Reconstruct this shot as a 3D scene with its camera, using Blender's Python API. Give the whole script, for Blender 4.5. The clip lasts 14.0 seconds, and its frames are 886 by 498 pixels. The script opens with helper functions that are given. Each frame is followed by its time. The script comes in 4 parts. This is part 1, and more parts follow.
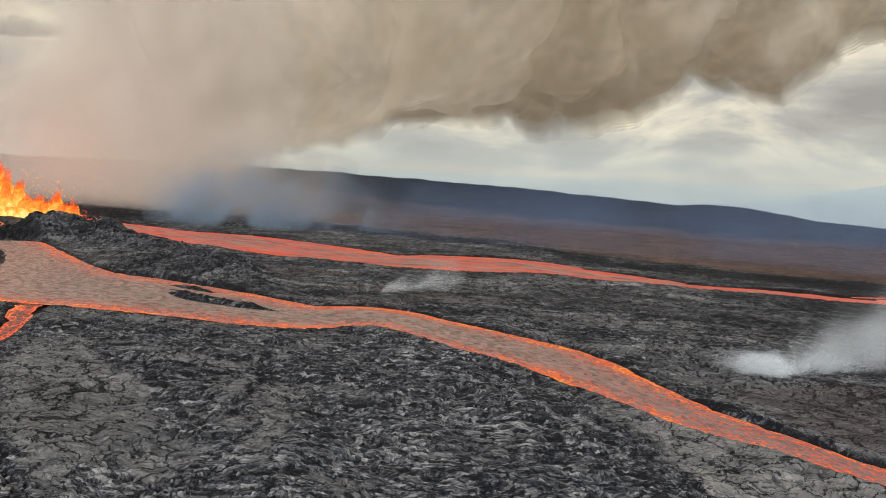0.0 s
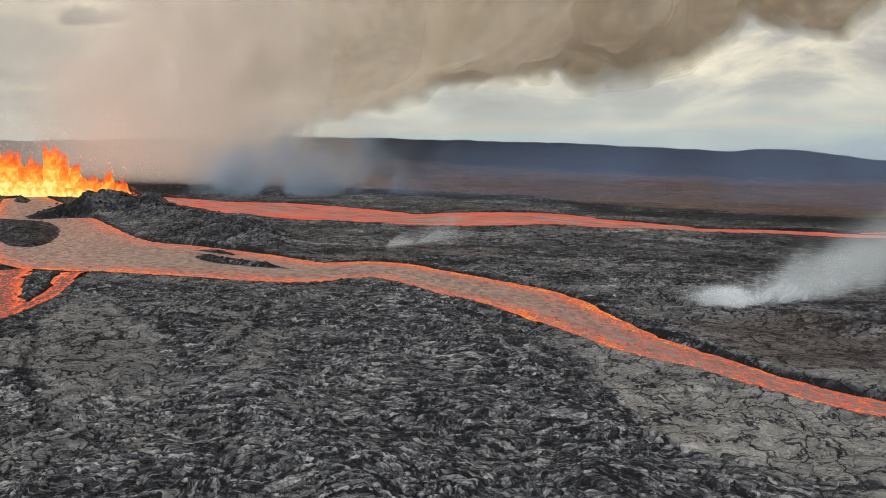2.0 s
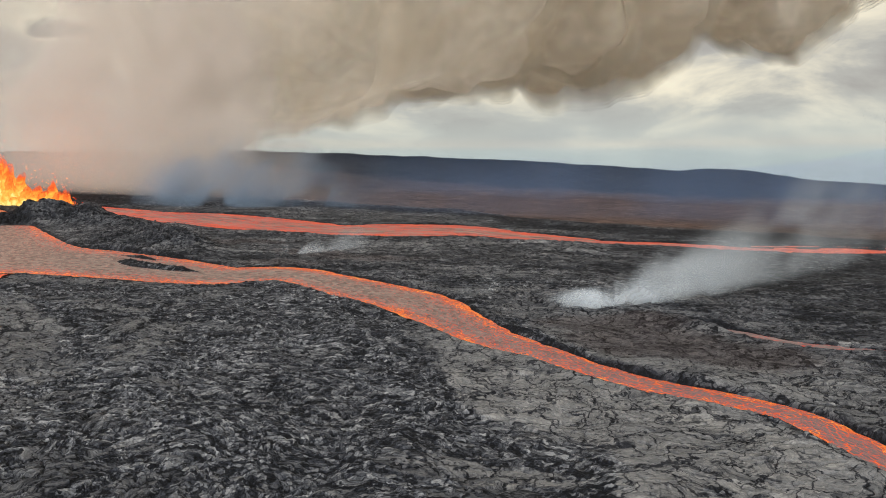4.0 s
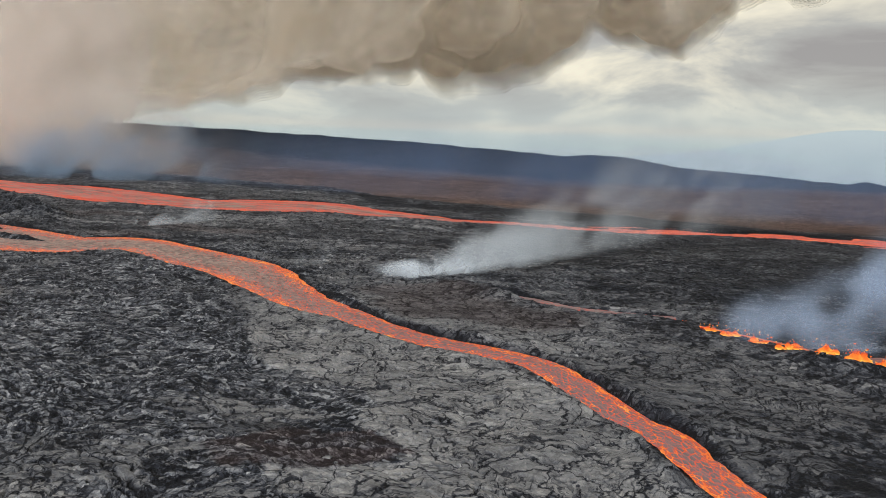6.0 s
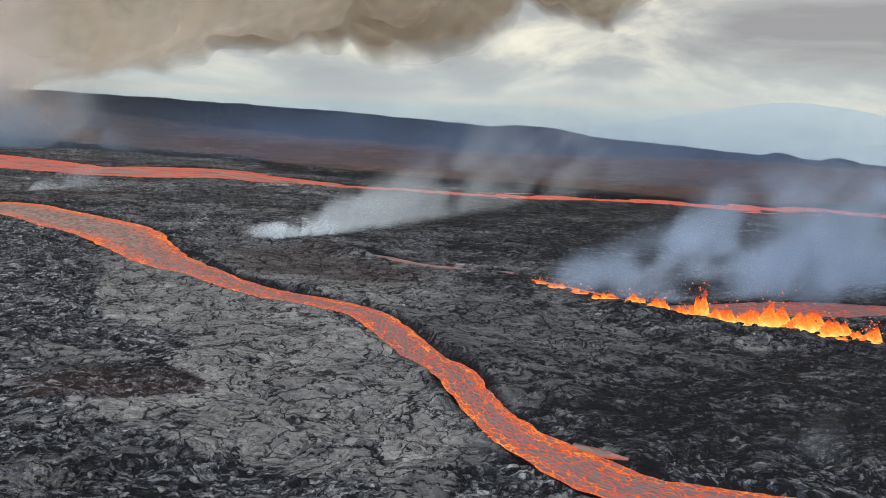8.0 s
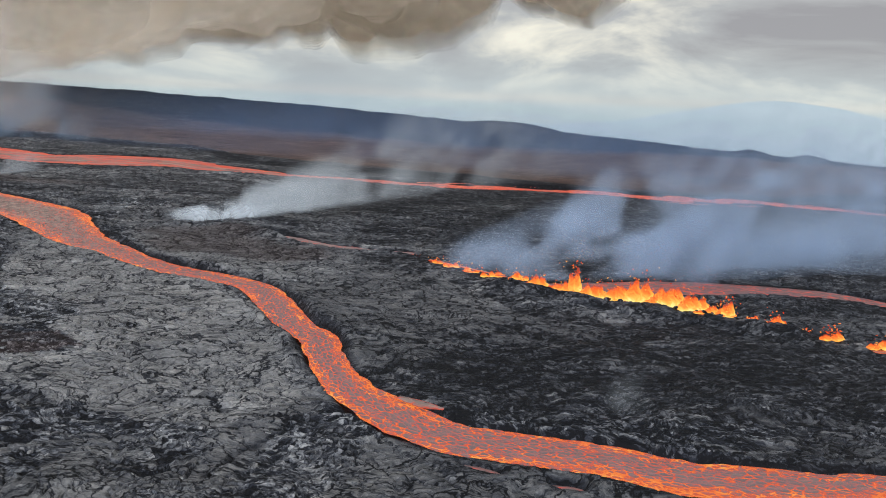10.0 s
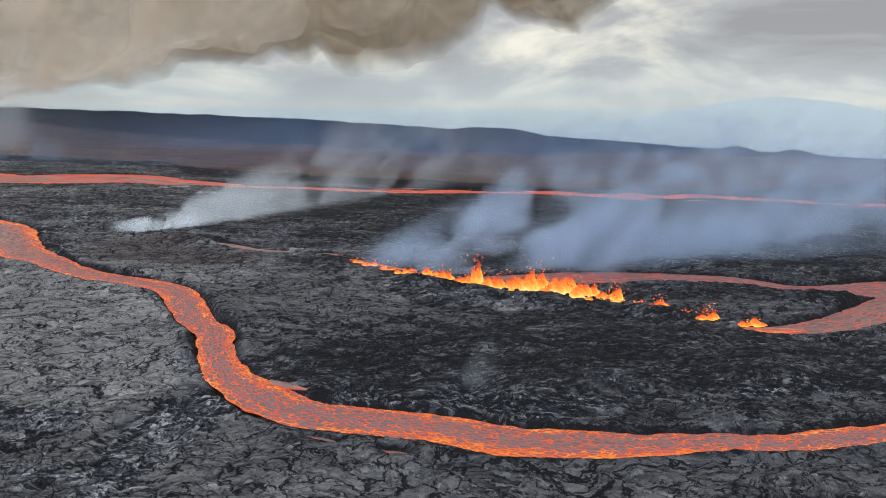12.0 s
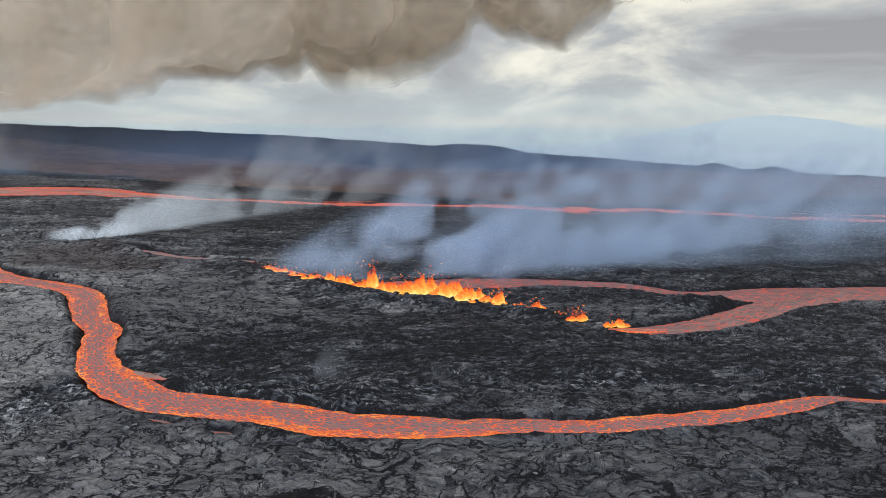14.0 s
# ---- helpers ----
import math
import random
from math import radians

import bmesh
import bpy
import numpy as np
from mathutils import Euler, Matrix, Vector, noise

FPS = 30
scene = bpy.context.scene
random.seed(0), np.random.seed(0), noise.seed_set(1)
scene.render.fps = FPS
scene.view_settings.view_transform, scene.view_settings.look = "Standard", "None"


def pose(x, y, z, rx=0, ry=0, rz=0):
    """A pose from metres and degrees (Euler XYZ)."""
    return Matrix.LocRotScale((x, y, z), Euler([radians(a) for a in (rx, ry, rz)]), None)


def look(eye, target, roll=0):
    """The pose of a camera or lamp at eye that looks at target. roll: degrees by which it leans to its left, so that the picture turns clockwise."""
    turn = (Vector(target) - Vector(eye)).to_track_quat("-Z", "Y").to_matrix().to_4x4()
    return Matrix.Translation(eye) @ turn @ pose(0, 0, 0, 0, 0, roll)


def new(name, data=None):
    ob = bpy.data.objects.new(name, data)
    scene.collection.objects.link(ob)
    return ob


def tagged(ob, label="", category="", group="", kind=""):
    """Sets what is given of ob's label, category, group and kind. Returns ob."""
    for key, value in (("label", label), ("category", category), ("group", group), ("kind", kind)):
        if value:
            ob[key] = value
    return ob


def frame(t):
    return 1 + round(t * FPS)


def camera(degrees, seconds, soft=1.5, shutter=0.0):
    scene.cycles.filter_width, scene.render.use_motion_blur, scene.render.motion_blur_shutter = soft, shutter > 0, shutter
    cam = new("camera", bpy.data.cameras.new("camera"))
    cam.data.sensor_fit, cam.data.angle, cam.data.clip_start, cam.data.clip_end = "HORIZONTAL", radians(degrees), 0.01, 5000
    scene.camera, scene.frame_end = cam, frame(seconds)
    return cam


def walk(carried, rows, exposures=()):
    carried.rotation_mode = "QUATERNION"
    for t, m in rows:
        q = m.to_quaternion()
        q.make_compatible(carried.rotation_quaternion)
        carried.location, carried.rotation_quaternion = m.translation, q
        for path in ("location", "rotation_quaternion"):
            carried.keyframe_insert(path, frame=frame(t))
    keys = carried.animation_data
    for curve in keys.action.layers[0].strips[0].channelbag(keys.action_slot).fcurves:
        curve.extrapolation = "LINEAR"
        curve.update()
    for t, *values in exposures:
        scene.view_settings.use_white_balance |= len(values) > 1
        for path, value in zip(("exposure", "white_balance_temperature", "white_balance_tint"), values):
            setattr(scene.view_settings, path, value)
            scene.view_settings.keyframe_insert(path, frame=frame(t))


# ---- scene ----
cam = camera(59.7, 14.0, soft=1.0)
PATH = [
    (0, (-0.346, 1.195, 80.784), (-0.353, 3.189, 80.625), 2.5),
    (0.5, (7.908, -4.789, 80.483), (7.874, -2.797, 80.309), 2.5),
    (1, (16.406, -10.947, 80.388), (16.324, -8.959, 80.181), 1.7),
    (1.5, (24.626, -17.289, 80.533), (24.491, -15.308, 80.293), 0.4),
    (2, (32.879, -23.579, 80.66), (32.696, -21.605, 80.4), -0.8),
    (2.2, (36.402, -26.216, 80.653), (36.204, -24.243, 80.391), -1.1),
    (4.3, (76.399, -55.149, 79.908), (76.305, -53.163, 79.692), 0.2),
    (4.5, (80.133, -57.884, 79.904), (80.061, -55.897, 79.688), 0.4),
    (5, (89.309, -64.772, 79.965), (89.31, -62.785, 79.737), 1.0),
    (5.5, (98.005, -71.945, 80.238), (98.065, -69.961, 79.993), 1.4),
    (6, (106.931, -79.397, 80.517), (107.04, -77.418, 80.252), 1.6),
    (6.5, (115.802, -86.378, 80.731), (115.958, -84.405, 80.442), 1.5),
    (7, (124.726, -92.73, 80.77), (124.924, -90.764, 80.458), 1.5),
    (7.5, (134.187, -98.836, 80.594), (134.415, -96.876, 80.267), 1.6),
    (8, (144.129, -104.672, 80.318), (144.374, -102.715, 79.983), 1.9),
    (8.2, (148.109, -106.974, 80.262), (148.358, -105.019, 79.926), 2.0),
    (10.3, (186.363, -132.171, 78.184), (186.625, -130.218, 77.84), 2.3),
    (10.5, (190.145, -134.479, 78.114), (190.404, -132.526, 77.769), 2.1),
    (11, (199.827, -140.462, 78.011), (200.072, -138.508, 77.665), 1.5),
    (11.5, (209.403, -146.324, 77.957), (209.64, -144.367, 77.619), 0.7),
    (12, (219.293, -151.951, 77.732), (219.528, -149.991, 77.411), 0.1),
    (12.5, (229.925, -157.917, 77.331), (230.156, -155.953, 77.035), -0.1),
    (13, (241.006, -163.972, 76.959), (241.233, -162.005, 76.681), 0.1),
    (13.5, (251.726, -169.668, 76.461), (251.948, -167.7, 76.188), 0.2),
    (14, (262.104, -175.22, 76.001), (262.33, -173.252, 75.724), 0.2),
]
walk(cam, [(t, look(eye, target, roll)) for t, eye, target, roll in PATH],
     [(0, -0.08, 6080, 10), (5, -0.08, 5940, 10), (7, -0.08, 5740, 10), (10.5, -0.03, 5540, 11), (14, -0.03, 5520, 11)])

# ---- world, sun, exposure ----
SUN_AZ, SUN_EL = 202.0, 25.0
scene.cycles.transparent_max_bounces = 80


def build_world():
    w = bpy.data.worlds.new("overcast_sky")
    scene.world = w
    w.use_nodes = True
    nt = w.node_tree
    nt.nodes.clear()
    N, L = nt.nodes.new, nt.links.new
    out, bg = N("ShaderNodeOutputWorld"), N("ShaderNodeBackground")
    co, sep = N("ShaderNodeTexCoord"), N("ShaderNodeSeparateXYZ")
    L(co.outputs["Generated"], sep.inputs[0])
    sky = N("ShaderNodeTexSky")
    sky.sky_type, sky.sun_disc = "NISHITA", False
    sky.sun_elevation, sky.sun_rotation = radians(SUN_EL), radians(SUN_AZ)
    sky.altitude = 3000
    thin = N("ShaderNodeVectorMath")
    thin.operation = "SCALE"
    thin.inputs["Scale"].default_value = 0.1
    L(sky.outputs[0], thin.inputs[0])
    # cloud deck laid out on a high plane
    den = N("ShaderNodeMath")
    den.operation = "ADD"
    den.inputs[1].default_value = 0.24
    den.use_clamp = False
    up = N("ShaderNodeMath")
    up.operation = "MAXIMUM"
    up.inputs[1].default_value = 0.0
    L(sep.outputs[2], up.inputs[0])
    L(up.outputs[0], den.inputs[0])
    dx, dy = N("ShaderNodeMath"), N("ShaderNodeMath")
    dx.operation = dy.operation = "DIVIDE"
    L(sep.outputs[0], dx.inputs[0])
    L(sep.outputs[1], dy.inputs[0])
    L(den.outputs[0], dx.inputs[1])
    L(den.outputs[0], dy.inputs[1])
    flat = N("ShaderNodeCombineXYZ")
    L(dx.outputs[0], flat.inputs[0])
    L(dy.outputs[0], flat.inputs[1])
    n1 = N("ShaderNodeTexNoise")
    n1.inputs["Scale"].default_value, n1.inputs["Detail"].default_value = 1.5, 6
    n1.inputs["Roughness"].default_value, n1.inputs["Distortion"].default_value = 0.55, 0.5
    L(flat.outputs[0], n1.inputs["Vector"])
    r1 = N("ShaderNodeValToRGB")
    e = r1.color_ramp.elements
    e[0].position, e[0].color = 0.36, (0.41, 0.35, 0.28, 1)
    e[1].position, e[1].color = 0.67, (1.08, 0.93, 0.64, 1)
    m = e.new(0.49)
    m.color = (0.555, 0.50, 0.395, 1)
    # the deck is thinner where the light breaks through
    gap = N("ShaderNodeVectorMath")
    gap.operation = "DISTANCE"
    gap.inputs[1].default_value = (0.245, 0.966, 0.083)
    L(co.outputs["Generated"], gap.inputs[0])
    near = N("ShaderNodeMapRange")
    near.interpolation_type = "SMOOTHSTEP"
    near.inputs[1].default_value, near.inputs[2].default_value = 0.0, 0.11
    near.inputs[3].default_value, near.inputs[4].default_value = 0.12, 0.0
    L(gap.outputs["Value"], near.inputs[0])
    total = N("ShaderNodeMath")
    total.operation = "ADD"
    L(n1.outputs[0], total.inputs[0])
    L(near.outputs[0], total.inputs[1])
    L(total.outputs[0], r1.inputs[0])
    # clearer, bluish band low over the horizon
    band = N("ShaderNodeValToRGB")
    b = band.color_ramp.elements
    b[0].position, b[0].color = 0.0, (0, 0, 0, 1)
    b[1].position, b[1].color = 0.085, (1, 1, 1, 1)
    L(sep.outputs[2], band.inputs[0])
    low = N("ShaderNodeMixRGB")
    veil = N("ShaderNodeValToRGB")
    v = veil.color_ramp.elements
    v[0].position, v[0].color = 0.016, (0.58, 0.62, 0.55, 1)
    v[1].position, v[1].color = 0.036, (0.61, 0.615, 0.53, 1)
    v.new(0.024).color = (0.69, 0.64, 0.52, 1)
    L(sep.outputs[2], veil.inputs[0])
    L(veil.outputs[0], low.inputs[1])
    L(band.outputs[0], low.inputs[0])
    L(r1.outputs[0], low.inputs[2])
    # an overcast sky is brightest overhead
    high = N("ShaderNodeMapRange")
    high.inputs[1].default_value, high.inputs[2].default_value = 0.28, 0.9
    high.inputs[3].default_value, high.inputs[4].default_value = 1.0, 1.9
    L(sep.outputs[2], high.inputs[0])
    bright = N("ShaderNodeVectorMath")
    bright.operation = "SCALE"
    L(low.outputs[0], bright.inputs[0])
    L(high.outputs[0], bright.inputs["Scale"])
    mix = N("ShaderNodeMixRGB")
    mix.inputs[0].default_value = 0.92
    L(thin.outputs[0], mix.inputs[1])
    L(bright.outputs[0], mix.inputs[2])
    L(mix.outputs[0], bg.inputs[0])
    bg.inputs[1].default_value = 1.0
    L(bg.outputs[0], out.inputs[0])


build_world()
sun = new("sun", bpy.data.lights.new("sun", "SUN"))
sun.data.energy, sun.data.angle, sun.data.color = 3.3, radians(12), (1.0, 0.96, 0.90)
_a, _e = radians(SUN_AZ), radians(SUN_EL)
sun.matrix_world = look((0, 0, 0), (-math.sin(_a) * math.cos(_e), -math.cos(_a) * math.cos(_e), -math.sin(_e)))

# glow of the large vent on the fume above it
glow = new("vent_glow", bpy.data.lights.new("vent_glow", "POINT"))
glow.data.energy, glow.data.color, glow.data.shadow_soft_size = 7.0e4, (1.0, 0.26, 0.08), 14
glow.matrix_world = pose(-316, 566, 92)


# ---- noise on arrays ----
def hashed(ix, iy, seed):
    h = (ix.astype(np.int64) * 374761393 + iy.astype(np.int64) * 668265263 + seed * 1442695041) & 0xFFFFFFFF
    h = ((h ^ (h >> 13)) * 1274126177) & 0xFFFFFFFF
    h = ((h ^ (h >> 16)) * 2246822519) & 0xFFFFFFFF
    return ((h ^ (h >> 15)) & 0xFFFFFF) / float(0x1000000)


def vnoise(x, y, seed=0):
    """Smooth value noise, 0 to 1."""
    ix, iy = np.floor(x), np.floor(y)
    fx, fy = x - ix, y - iy
    fx, fy = fx * fx * (3 - 2 * fx), fy * fy * (3 - 2 * fy)
    a, b = hashed(ix, iy, seed), hashed(ix + 1, iy, seed)
    c, d = hashed(ix, iy + 1, seed), hashed(ix + 1, iy + 1, seed)
    return (a * (1 - fx) + b * fx) * (1 - fy) + (c * (1 - fx) + d * fx) * fy


def vnoise3(p, seed=0):
    """Smooth value noise of points (..., 3), 0 to 1."""
    i = np.floor(p)
    f = p - i
    f = f * f * (3 - 2 * f)
    total = 0.0
    for k in (0, 1):
        wz = f[..., 2] if k else 1 - f[..., 2]
        salt = (i[..., 2] + k) * 57
        for a in (0, 1):
            wx = f[..., 0] if a else 1 - f[..., 0]
            for b in (0, 1):
                wy = f[..., 1] if b else 1 - f[..., 1]
                total = total + wx * wy * wz * hashed(i[..., 0] + a + salt * 13, i[..., 1] + b - salt * 7, seed)
    return total


def fbm(x, y, octaves=4, seed=0):
    total, amp, norm = 0.0, 1.0, 0.0
    for o in range(octaves):
        k = 2.03 ** o
        total = total + amp * vnoise(x * k + 17.3 * o, y * k - 9.1 * o, seed + o)
        norm += amp
        amp *= 0.5
    return total / norm


def worley(x, y, seed=0):
    """Distances to the two nearest cell points, and the nearest cell's random value."""
    ix, iy = np.floor(x), np.floor(y)
    f1, f2, ident = np.full(x.shape, 9.0), np.full(x.shape, 9.0), np.zeros(x.shape)
    for i in (-1, 0, 1):
        for j in (-1, 0, 1):
            cx, cy = ix + i, iy + j
            d = np.hypot(cx + hashed(cx, cy, seed) - x, cy + hashed(cx, cy, seed + 7) - y)
            near = d < f1
            f2 = np.where(near, f1, np.minimum(f2, d))
            ident = np.where(near, hashed(cx, cy, seed + 13), ident)
            f1 = np.where(near, d, f1)
    return f1, f2, ident


def smooth(a, b, x):
    k = np.clip((x - a) / (b - a), 0, 1)
    return k * k * (3 - 2 * k)


# ---- the lie of the land ----
def spline(stations, step=1.5):
    """Points (x, y, half width) along a smooth line through the stations."""
    p = np.array([stations[0], *stations, stations[-1]], float)
    rows = []
    for k in range(len(stations) - 1):
        a, b, c, d = p[k:k + 4]
        n = max(2, int(np.hypot(*(c - b)[:2]) / step))
        t = np.linspace(0, 1, n, endpoint=False)[:, None]
        rows.append(0.5 * (2 * b + (c - a) * t + (2 * a - 5 * b + 4 * c - d) * t ** 2 + (3 * b - a - 3 * c + d) * t ** 3))
    rows.append(p[-1:])
    return np.concatenate(rows)


RIVER_UP = [(-335, 528, 14), (-290, 470, 24), (-240, 402, 32), (-183, 337, 36), (-135, 322, 31), (-99, 312, 26), (-57, 299, 20), (-27, 306, 16.5),
            (-4, 293, 15.5), (20, 275, 17.5), (41, 258, 17), (56, 235, 14), (71, 212, 11), (88, 197, 8), (102, 182, 7), (119, 168.5, 6.5), (136, 160, 6.5), (151, 149, 6.5)]
RIVER_DOWN = [(159, 132, 7), (166, 113, 6), (174, 100, 6.5), (177.5, 83, 5.8), (182.5, 67.5, 6), (190.5, 54, 7.5), (203, 40, 8), (222, 32, 7.3),
              (240, 27, 8), (253, 20, 8), (267, 17.5, 7.7), (287, 15, 6.2), (305.5, 15, 5.3), (322.5, 13, 5), (336.5, 15, 5.1), (364, 18.5, 5), (389, 25, 4.3),
              (400, 28, 3.2), (412, 25, 3), (440, 20, 4), (520, 10, 5), (640, -10, 5)]
RIVER_FAR = [(-300, 556, 8), (-262, 543, 11), (-225, 527, 16), (-182, 507, 20), (-132, 490, 32), (-64, 463, 29), (-30, 453, 24), (5, 460, 31), (50, 471, 27),
             (76, 457, 23), (108, 444, 21), (126, 440, 17), (140, 433, 13), (186, 437, 12), (242, 435, 12), (308, 450, 11), (360, 456, 14), (395, 460, 19),
             (440, 462, 22), (510, 470, 16), (550, 452, 13), (600, 417, 12), (640, 400, 11), (720, 370, 12), (900, 330, 14)]
POND = [(262, 166, 3), (285, 163, 9), (320, 167, 12), (355, 167, 10), (385, 162, 9), (403, 150, 7.5), (421, 145, 10), (450, 150, 12), (480, 150, 14), (520, 150, 16), (640, 145, 18)]
POND_LOOP = [(358, 96, 2.5), (366, 95, 4), (380, 97, 6), (398, 103, 8), (418, 115, 9), (442, 131, 8.5), (468, 143, 10), (488, 150, 10)]
BREAKOUT = [(-188, 292, 12), (-178, 274, 8), (-165, 254, 6.5), (-155, 240, 7.5), (-146, 228, 5), (-141, 218, 1)]
TONGUE = [(-156, 290, 6), (-153, 277, 4.5), (-147, 262, 3), (-144, 248, 3.4), (-145, 236, 3.4), (-145, 226, 0.8)]
TRICKLE = [(146, 236, 0.8), (161, 225, 2.6), (178, 214, 2.2), (189, 211, 2.8), (200, 209.5, 1.6), (213, 206, 1.9)]
FLOWS = {"main": spline(RIVER_UP + RIVER_DOWN), "far": spline(RIVER_FAR, 3), "pond": spline(POND), "loop": spline(POND_LOOP), "breakout": spline(BREAKOUT), "tongue": spline(TONGUE), "trickle": spline(TRICKLE, 1),
         "strand_a": spline([(236, 448, 1), (262, 456, 3), (300, 466, 3.5), (336, 470, 2), (352, 474, 0.6)], 3), "strand_b": spline([(402, 436, 0.8), (440, 434, 3), (480, 440, 3.5), (520, 446, 2.5), (545, 446, 0.8)], 3),
         "strand_c": spline([(560, 462, 1), (600, 446, 3), (650, 422, 4), (720, 394, 3), (800, 366, 1)], 3), "seep_a": spline([(208, 25, 0.4), (211.5, 23.2, 1.0), (215, 21.2, 0.4)], 0.8), "seep_b": spline([(225, 16.8, 0.3), (228.5, 15.6, 0.8), (232, 14.4, 0.3)], 0.8)}
FISSURE = [(221, 195), (246, 174), (254, 160), (270, 150), (290, 139), (311, 130), (322, 125), (334, 116), (345, 103), (357, 98), (366, 91)]


def off_flow(x, y, flow, skip=3):
    """Distance outside the flow's bank (negative within)."""
    d = np.full(x.shape, 60.0)
    p = flow[::skip]
    lo, hi = p[:, :2].min(0) - 60, p[:, :2].max(0) + 60
    k = np.nonzero((x > lo[0]) & (x < hi[0]) & (y > lo[1]) & (y < hi[1]))[0]
    if not len(k):
        return d
    qx, qy, best = x[k], y[k], np.full(len(k), 60.0)
    for a, b in zip(p[:-1], p[1:]):
        mx, my, reach = (a[0] + b[0]) / 2, (a[1] + b[1]) / 2, np.hypot(b[0] - a[0], b[1] - a[1]) / 2 + max(a[2], b[2]) + 16
        j = np.nonzero((np.abs(qx - mx) < reach) & (np.abs(qy - my) < reach))[0]
        if not len(j):
            continue
        vx, vy = b[0] - a[0], b[1] - a[1]
        t = np.clip(((qx[j] - a[0]) * vx + (qy[j] - a[1]) * vy) / (vx * vx + vy * vy + 1e-9), 0, 1)
        s = np.hypot(qx[j] - a[0] - t * vx, qy[j] - a[1] - t * vy) - (a[2] + t * (b[2] - a[2]))
        best[j] = np.minimum(best[j], s)
    d[k] = best
    return d


def along(x, y, line, width):
    """1 on a broken line, falling to 0 at that width."""
    x, y = np.asarray(x, float), np.asarray(y, float)
    best = np.full(x.shape, 1e9)
    for a, b in zip(line[:-1], line[1:]):
        vx, vy = b[0] - a[0], b[1] - a[1]
        t = np.clip(((x - a[0]) * vx + (y - a[1]) * vy) / (vx * vx + vy * vy), 0, 1)
        best = np.minimum(best, np.hypot(x - a[0] - t * vx, y - a[1] - t * vy))
    return np.exp(-(best / width) ** 2)


def crest(x):
    """Height of the far ridge's skyline."""
    z = 81 - 0.0406 * (x - 214) - 2.57e-5 * (x - 214) * (x + 353)
    z = z + 7 * np.exp(-((x - 520) / 75) ** 4)
    return np.clip(z, -160, 106)


def base(x, y):
    """The land without its small relief and mounds."""
    x, y = np.asarray(x, float), np.asarray(y, float)
    u, v = x / 300, (y - 250) / 300
    swell = -1.84 * u * u - 3.37 * u * v - 3.56 * v * v + 0.44 * u ** 3 - 1.11 * u * u * v - 0.34 * u * v * v - 0.41 * v ** 3
    d = np.hypot((x - 130) / 420, (y - 280) / 420)
    near = 7.81 - 0.0208 * x + 0.06676 * y + (1 - smooth(0.9, 1.6, d)) * np.clip(swell, -14, 14)
    s = np.clip((y - 620) / 810, 0, 1)
    foot = 7.81 - 0.0208 * x + 0.06676 * 620 + (1 - smooth(0.9, 1.6, np.hypot((x - 130) / 420, 340 / 420))) * np.clip(swell, -14, 14)
    far = foot + (crest(x) - foot) * s ** 1.3 - 0.22 * np.clip(y - 1450, 0, 900)
    k = smooth(560, 700, y)
    z = near * (1 - k) + far * k
    side = smooth(700, 1900, np.abs(x - 150)) * (1 - k)
    return z - side * 12


def mounds(x, y):
    m = 9.5 * along(x, y, [(-250, 472), (-208, 462)], 19) + 6 * along(x, y, [(-262, 446), (-236, 462)], 15) + 6.0 * along(x, y, [(-196, 452), (-160, 430), (-120, 392), (-96, 366)], 13)
    m = m + 4 * along(x, y, [(-150, 385), (-118, 372)], 18)
    m = m + 4 * np.exp(-(((x + 262) / 42) ** 2 + ((y - 592) / 26) ** 2))
    m = m + 15 * np.exp(-((x - 1045) / 34) ** 2 - ((y - 1425) / 45) ** 2) + 22 * np.exp(-((x - 1180) / 48) ** 2 - ((y - 1425) / 50) ** 2)
    m = m + 2.6 * along(x, y - -7, FISSURE[1:8], 5.5) + 2.2 * along(x, y - 24, [(300, 118), (330, 112), (352, 116)], 14)
    m = m + 3.4 * np.exp(-(((x - 405) / 17) ** 2 + ((y - 128) / 7) ** 2))
    m = m + 3.0 * along(x, y, [(128, 246), (152, 232)], 9) + 0.6 * along(x, y, [(75, 227), (85, 218), (92, 206), (99, 195), (108, 186), (120, 175.5)], 1.1)
    return m


def land(x, y):
    return base(x, y) + mounds(x, y)


# ---- materials ----
def material(name):
    mt = bpy.data.materials.new(name)
    mt.use_nodes = True
    nt = mt.node_tree
    nt.nodes.clear()
    return mt, nt.nodes.new, nt.links.new


def ramp(N, stops):
    r = N("ShaderNodeValToRGB")
    e = r.color_ramp.elements
    while len(e) < len(stops):
        e.new(0.5)
    for k, (pos, col) in enumerate(stops):
        e[k].position, e[k].color = pos, (*col, 1)
    return r


def maths(N, L, op, a, b=None, clamp=False):
    m = N("ShaderNodeMath")
    m.operation, m.use_clamp = op, clamp
    for k, v in enumerate((a, b)):
        if v is None:
            continue
        if isinstance(v, (int, float)):
            m.inputs[k].default_value = v
        else:
            L(v, m.inputs[k])
    return m.outputs[0]


def attribute(N, name):
    a = N("ShaderNodeAttribute")
    a.attribute_name = name
    return a


def noise_node(N, L, vec, scale, detail=4, rough=0.55, distort=0.0):
    n = N("ShaderNodeTexNoise")
    n.inputs["Scale"].default_value, n.inputs["Detail"].default_value = scale, detail
    n.inputs["Roughness"].default_value, n.inputs["Distortion"].default_value = rough, distort
    if vec is not None:
        L(vec, n.inputs["Vector"])
    return n


